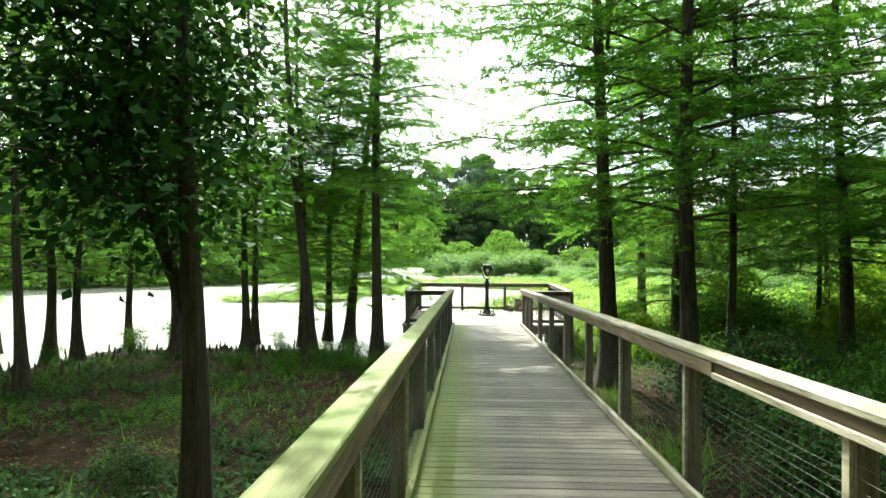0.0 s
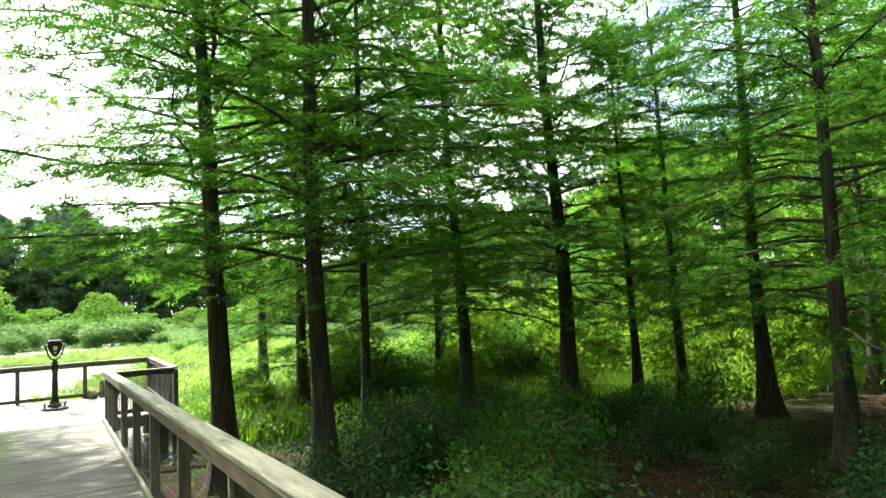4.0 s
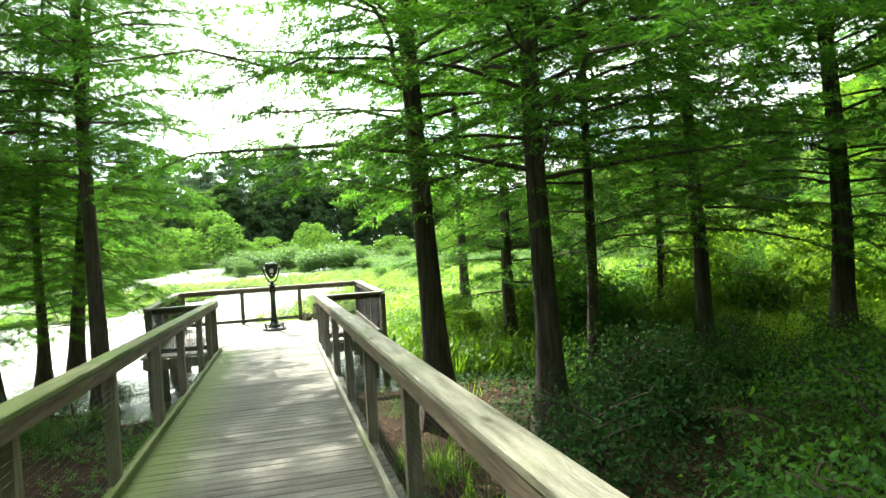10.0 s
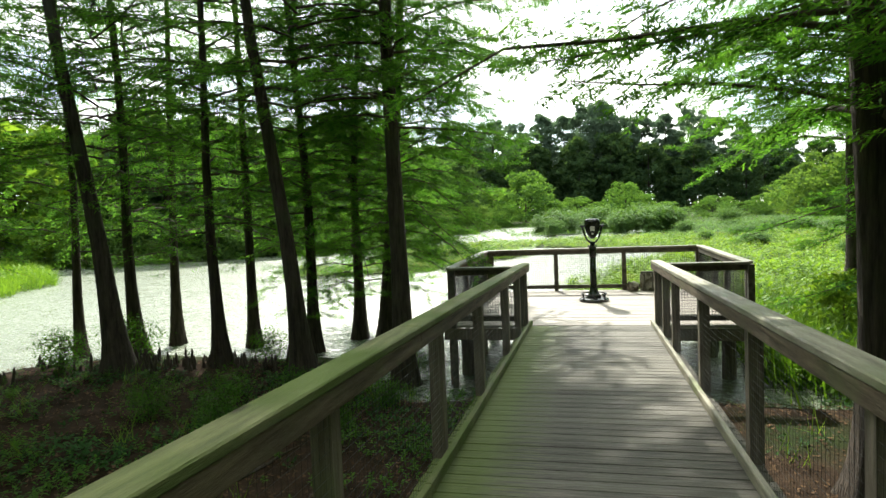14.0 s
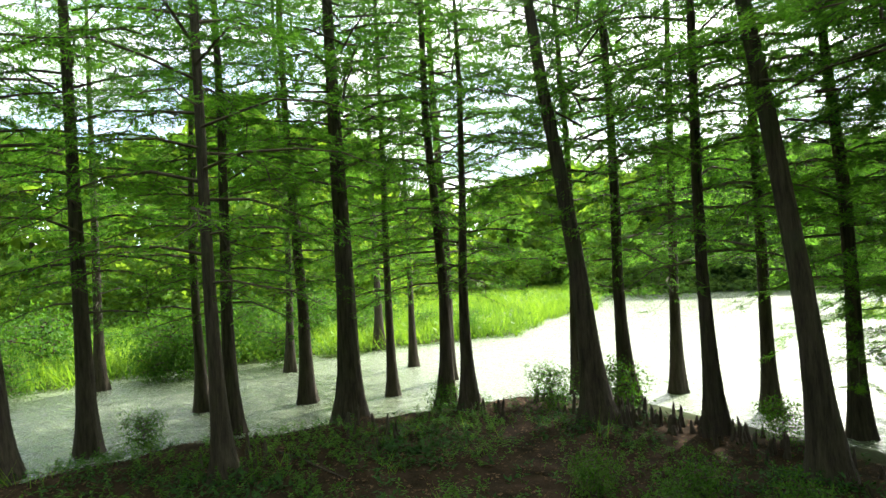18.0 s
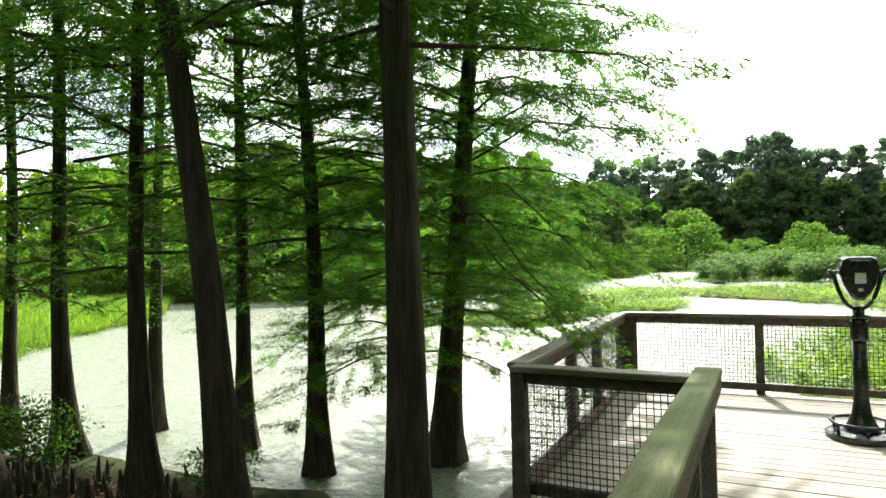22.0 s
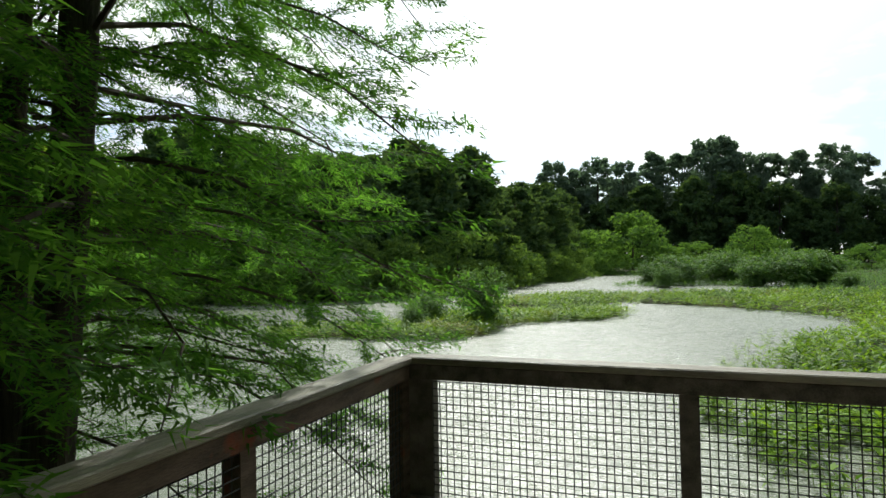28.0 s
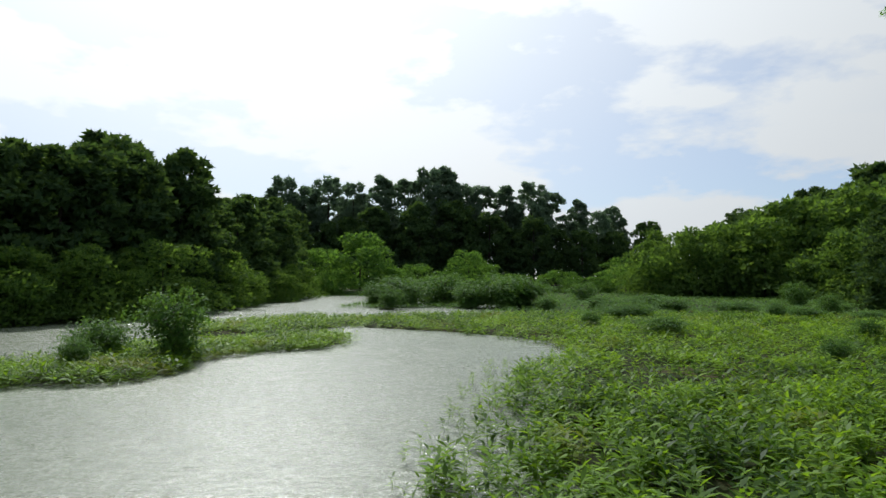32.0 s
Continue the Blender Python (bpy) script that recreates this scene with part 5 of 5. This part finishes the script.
# cypress knees along the shore
KNEES = []
for k in range(4):
    rk = random.Random(70 + k)
    s = Shape()
    hh = 0.22 + 0.09 * k
    s.tube([(0, 0, -0.15), (0, 0, 0.0), (0.01, 0.0, hh * 0.35), (0.015, 0.01, hh * 0.75), (0.01, 0.01, hh)], [0.085, 0.07, 0.045, 0.034, 0.012], 7)
    s.v = [(x + rk.uniform(-0.008, 0.008), y + rk.uniform(-0.008, 0.008), z) for x, y, z in s.v]
    KNEES.append(s.mesh("cypress_knee", M_BARK, True))
for i in range(170):
    cx, cy = rs.choice(((-8.9, 18.1), (-8.2, 18.3), (-7.6, 18.6), (-8.6, 17.9), (-9.4, 18.6), (-7.4, 18.4), (-6.2, 18.3), (-10.4, 18.0), (-11.2, 16.6), (-4.4, 18.2), (-10.3, 14.2), (-9.8, 12.0)))
    x, y = cx + rs.gauss(0, 0.42), cy + rs.gauss(0, 0.25)
    ob = tagged(new("cypress_knee", KNEES[i % 4]), "small dark woody cypress knee rising from mud", "cypress knee", "cypress knees along the shore")
    ob.matrix_basis = pose(x, y, max(float(ground_z(x, y)), WATER - 0.05), rs.uniform(-8, 8), rs.uniform(-8, 8), rs.uniform(0, 360)) @ Matrix.Scale(rs.uniform(0.4, 0.85), 4)


# fallen sticks on the ground
def stick(points, radius, label):
    tagged(part("fallen_branch", Shape().tube(points, [radius, radius * 0.85, radius * 0.6, radius * 0.3], 6), M_BARK), label, "branch", "fallen branches")


for x, y, a, ln in ((2.0, 8.6, 0.4, 1.5), (1.9, 7.4, 1.2, 1.1), (2.6, 9.8, 2.2, 1.3), (-3.0, 8.5, 0.9, 1.6), (-4.5, 11.0, 2.6, 1.8), (-5.2, 14.5, 0.2, 2.0), (-3.6, 13.2, 1.4, 1.2), (-4.2, 17.9, 0.1, 1.4), (-3.7, 19.3, 0.2, 1.2), (-10.0, 12.6, 0.3, 1.6)):
    pts = []
    for k in range(4):
        px, py = x + math.cos(a) * ln * k / 3 + 0.05 * math.sin(k * 2.0), y + math.sin(a) * ln * k / 3
        pts.append((px, py, max(float(ground_z(px, py)), WATER) + 0.02))
    stick(pts, 0.022, "thin bare fallen branch on leaf litter")


# ---- tower viewer on the platform ----
def tower_viewer(x, y):
    root = thing("tower_viewer", "black iron coin-operated tower viewer on a round base", "tower viewer", at=(x, y, 0.0), turn=3)
    part("base_plate", Shape().lathe([(0.05, 0.0), (0.305, 0.0), (0.315, 0.012), (0.315, 0.045), (0.30, 0.06), (0.22, 0.075), (0.05, 0.08)], 40), M_IRON, root, smooth=False)
    ring = Shape()
    for rad, z in ((0.262, 0.155),):
        pts = [(rad * math.cos(a), rad * math.sin(a), z) for a in [2 * math.pi * i / 40 for i in range(41)]]
        ring.tube(pts, [0.016] * 41, 8, False)
    part("foot_ring", ring, M_IRON, root, smooth=True)
    for k in range(6):
        a = 2 * math.pi * (k + 0.5) / 6
        part("ring_support", Shape().tube([(0.25 * math.cos(a), 0.25 * math.sin(a), 0.06), (0.258 * math.cos(a), 0.258 * math.sin(a), 0.15)], [0.016, 0.014], 8), M_IRON, root, smooth=True)
    part("column", Shape().lathe([(0.04, 0.07), (0.155, 0.075), (0.15, 0.10), (0.115, 0.16), (0.085, 0.24), (0.07, 0.34), (0.066, 0.5), (0.064, 0.94), (0.04, 0.945)], 28), M_IRON, root, smooth=True)
    part("sleeve", Shape().lathe([(0.04, 0.935), (0.072, 0.94), (0.078, 0.96), (0.076, 1.12), (0.07, 1.15), (0.04, 1.155)], 28), M_IRON, root, smooth=True)
    part("flange", Shape().lathe([(0.04, 1.155), (0.098, 1.16), (0.106, 1.172), (0.098, 1.186), (0.055, 1.192), (0.05, 1.27), (0.03, 1.275)], 28), M_IRON, root, smooth=True)
    yoke = Shape()
    pts = []
    for i in range(15):
        u = -1 + 2 * i / 14
        px = 0.205 * math.copysign(abs(u) ** 0.75, u)
        pts.append((px, 0, 1.25 + 0.36 * abs(u) ** 2.1))
    yoke.tube(pts, [0.019] * 15, 8)
    part("yoke", yoke, M_IRON, root, smooth=True)
    for sx in (-1, 1):
        part("pivot_knob", Shape().tube([(sx * 0.165, 0, 1.605), (sx * 0.215, 0, 1.605), (sx * 0.222, 0, 1.605), (sx * 0.245, 0, 1.605)], [0.018, 0.018, 0.03, 0.028], 12), M_IRON, root, smooth=False)
    head = Shape()
    outline = [(-0.10, 1.755), (0.10, 1.755), (0.14, 1.735), (0.162, 1.66), (0.16, 1.58), (0.13, 1.48), (0.08, 1.385), (0.03, 1.335), (-0.03, 1.335), (-0.08, 1.385), (-0.13, 1.48), (-0.16, 1.58), (-0.162, 1.66), (-0.14, 1.735)]
    rings = [(-0.15, 0.86), (-0.135, 0.96), (-0.10, 1.0), (0.12, 1.0), (0.15, 0.92)]
    n = len(outline)
    for yy, k in rings:
        head.v += [(px * k, yy, 1.56 + (pz - 1.56) * k) for px, pz in outline]
    for i in range(len(rings) - 1):
        for j in range(n):
            a, b = i * n + j, i * n + (j + 1) % n
            head.f.append((a, a + n, b + n, b))
    head.f.append(tuple(range(n)))
    head.f.append(tuple((len(rings) - 1) * n + j for j in reversed(range(n))))
    part("viewer_head", head, M_IRON, root)
    part("hood", Shape().box(-0.085, 0.085, -0.185, -0.145, 1.70, 1.722, 0.006), M_IRON, root)
    part("window_plate", Shape().box(-0.045, 0.045, -0.158, -0.149, 1.50, 1.60, 0.003), M_PLATE, root, "small pale square plate on the face")
    part("window_frame", Shape().box(-0.055, 0.055, -0.1535, -0.1485, 1.49, 1.61, 0.002), M_IRON, root)
    for sx in (-1, 1):
        part("eyepiece", Shape().tube([(sx * 0.045, -0.14, 1.66), (sx * 0.045, -0.19, 1.66)], [0.026, 0.024], 14), M_IRON, root, smooth=False)
        part("lens_barrel", Shape().tube([(sx * 0.07, 0.14, 1.62), (sx * 0.07, 0.19, 1.62)], [0.05, 0.048], 16), M_IRON, root)
    part("coin_slot", Shape().box(-0.02, 0.02, -0.156, -0.147, 1.425, 1.455, 0.002), M_PLATE, root)
    return root


viewer = tower_viewer(0.06, 20.45)
viewer.scale = (0.94, 0.94, 0.94)


# ---- cloth pack and bundle left by the rail ----
def cloth_pack(x, y):
    root = thing("cloth_pack", "brown camouflage cloth pack leaning on the front railing", "bag", at=(x, y, 0.002), turn=-4)
    root.scale = (0.9, 0.9, 0.93)
    s = Shape()
    prof = [(0.0, 0.19, 0.075), (0.05, 0.205, 0.085), (0.2, 0.20, 0.075), (0.34, 0.195, 0.055), (0.42, 0.185, 0.035)]
    m = 20
    for z, hw, hd in prof:
        for k in range(m):
            a = 2 * math.pi * k / m
            cx = math.copysign(abs(math.cos(a)) ** 0.45, math.cos(a))
            cy = math.copysign(abs(math.sin(a)) ** 0.6, math.sin(a))
            s.v.append((hw * cx, hd * cy + z * 0.16 + 0.006 * math.sin(k * 2.3 + z * 20), z))
    for i in range(len(prof) - 1):
        for k in range(m):
            a, b = i * m + k, i * m + (k + 1) % m
            s.f.append((a, b, b + m, a + m))
    s.f += [tuple(reversed(range(m))), tuple((len(prof) - 1) * m + k for k in range(m))]
    part("body", s, M_CAMO, root, smooth=True)
    part("top_band", Shape().box(-0.19, 0.19, 0.03, 0.105, 0.415, 0.45, 0.012), M_DARKRAIL, root, "dark folded top edge")
    for sx in (-0.09, 0.09):
        part("strap", Shape().box(sx - 0.014, sx + 0.014, -0.096, -0.082, 0.03, 0.40, 0.003, Matrix.Rotation(-0.15, 4, "X")), M_DARKRAIL, root)
    b = thing("cloth_bundle", "small round brown bundle on the deck beside the pack", "bag", at=(x - 0.33, y + 0.0, 0.002))
    q = Shape().lathe([(0.02, 0.0), (0.09, 0.0), (0.125, 0.04), (0.135, 0.11), (0.12, 0.18), (0.085, 0.225), (0.03, 0.24)], 18)
    rb = random.Random(4)
    q.v = [(vx * rb.uniform(0.93, 1.07), vy * 0.8 * rb.uniform(0.93, 1.07), vz) for vx, vy, vz in q.v]
    q.v = [(vx * (1 + 0.12 * math.sin(vz * 40)), vy + 0.02 * math.sin(vx * 50), vz * 0.85 + 0.015 * math.sin(vx * 60)) for vx, vy, vz in q.v]
    part("body", q, M_CAMO, b, smooth=True)
    part("tie", Shape().tube([(0.1 * math.cos(k * 0.7), 0.09 * math.sin(k * 0.7), 0.13) for k in range(10)], [0.008] * 10, 5), M_DARKRAIL, b, "dark cord tie")


cloth_pack(1.24, 21.94)

# scraps of red tape on the platform's side rail
for i, (y, ln) in enumerate(((18.55, 0.10), (18.8, 0.05), (19.1, 0.12), (19.45, 0.06), (19.9, 0.12), (20.3, 0.16))):
    s = Shape()
    pts = [(PX0 + 0.078 + 0.004 * math.sin(k * 2.0), y + ln * k / 4, RAIL - 0.022 - 0.012 * math.sin(k * 1.3 + i)) for k in range(5)]
    s.tube(pts, [0.006, 0.011, 0.007, 0.012, 0.004], 5)
    tagged(part("tape_scrap", s, M_TAPE), "torn scrap of red tape stuck to the rail", "tape", "scraps of tape on the rail")


# ---- house far off in the gap of the woods ----
def far_house(x, y, z):
    root = thing("house", "small white house far off between the woods", "house", at=(x, y, z), turn=12)
    part("wall", Shape().box(-4, 4, -3, 3, 0, 3), M_WHITE, root)
    r = Shape()
    r.v = [(-4.4, -3.4, 2.9), (4.4, -3.4, 2.9), (4.4, 3.4, 2.9), (-4.4, 3.4, 2.9), (-4.4, 0, 5.2), (4.4, 0, 5.2)]
    r.f = [(0, 1, 5, 4), (2, 3, 4, 5), (0, 4, 3), (1, 2, 5), (3, 2, 1, 0)]
    part("roof", r, M_ROOF, root)
    for k in (-2, 0.5, 2.5):
        part("window", Shape().box(k - 0.5, k + 0.5, -3.06, -3.002, 1.0, 2.1), M_IRON, root)


far_house(57, 172, float(ground_z(57, 172)))

# ---- deck boards, last ----
def lay_boards():
    pitch, width = 0.147, 0.1395
    kinds = [plank_mesh("board", 2 * HALF + 0.21, width, 0.038, M_BOARD, k) for k in range(5)]
    y, i = START, 0
    while y < ENT - 0.10:
        ob = new("board", kinds[(i * 3) % 5])
        ob.parent = boardwalk
        ob.matrix_basis = pose(-0.02 + random.uniform(-0.004, 0.004), y + pitch / 2, SLOPE * (ENT - y - pitch / 2) + random.uniform(-0.002, 0.001), -math.degrees(SLOPE), 0, random.uniform(-0.12, 0.12))
        y, i = y + pitch, i + 1
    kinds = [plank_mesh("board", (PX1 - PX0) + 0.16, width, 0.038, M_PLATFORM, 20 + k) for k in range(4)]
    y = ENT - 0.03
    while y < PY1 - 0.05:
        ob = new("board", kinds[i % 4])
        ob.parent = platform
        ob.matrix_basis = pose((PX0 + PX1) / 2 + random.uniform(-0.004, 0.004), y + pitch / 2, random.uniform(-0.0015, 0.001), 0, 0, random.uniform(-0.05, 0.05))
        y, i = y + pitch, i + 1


lay_boards()
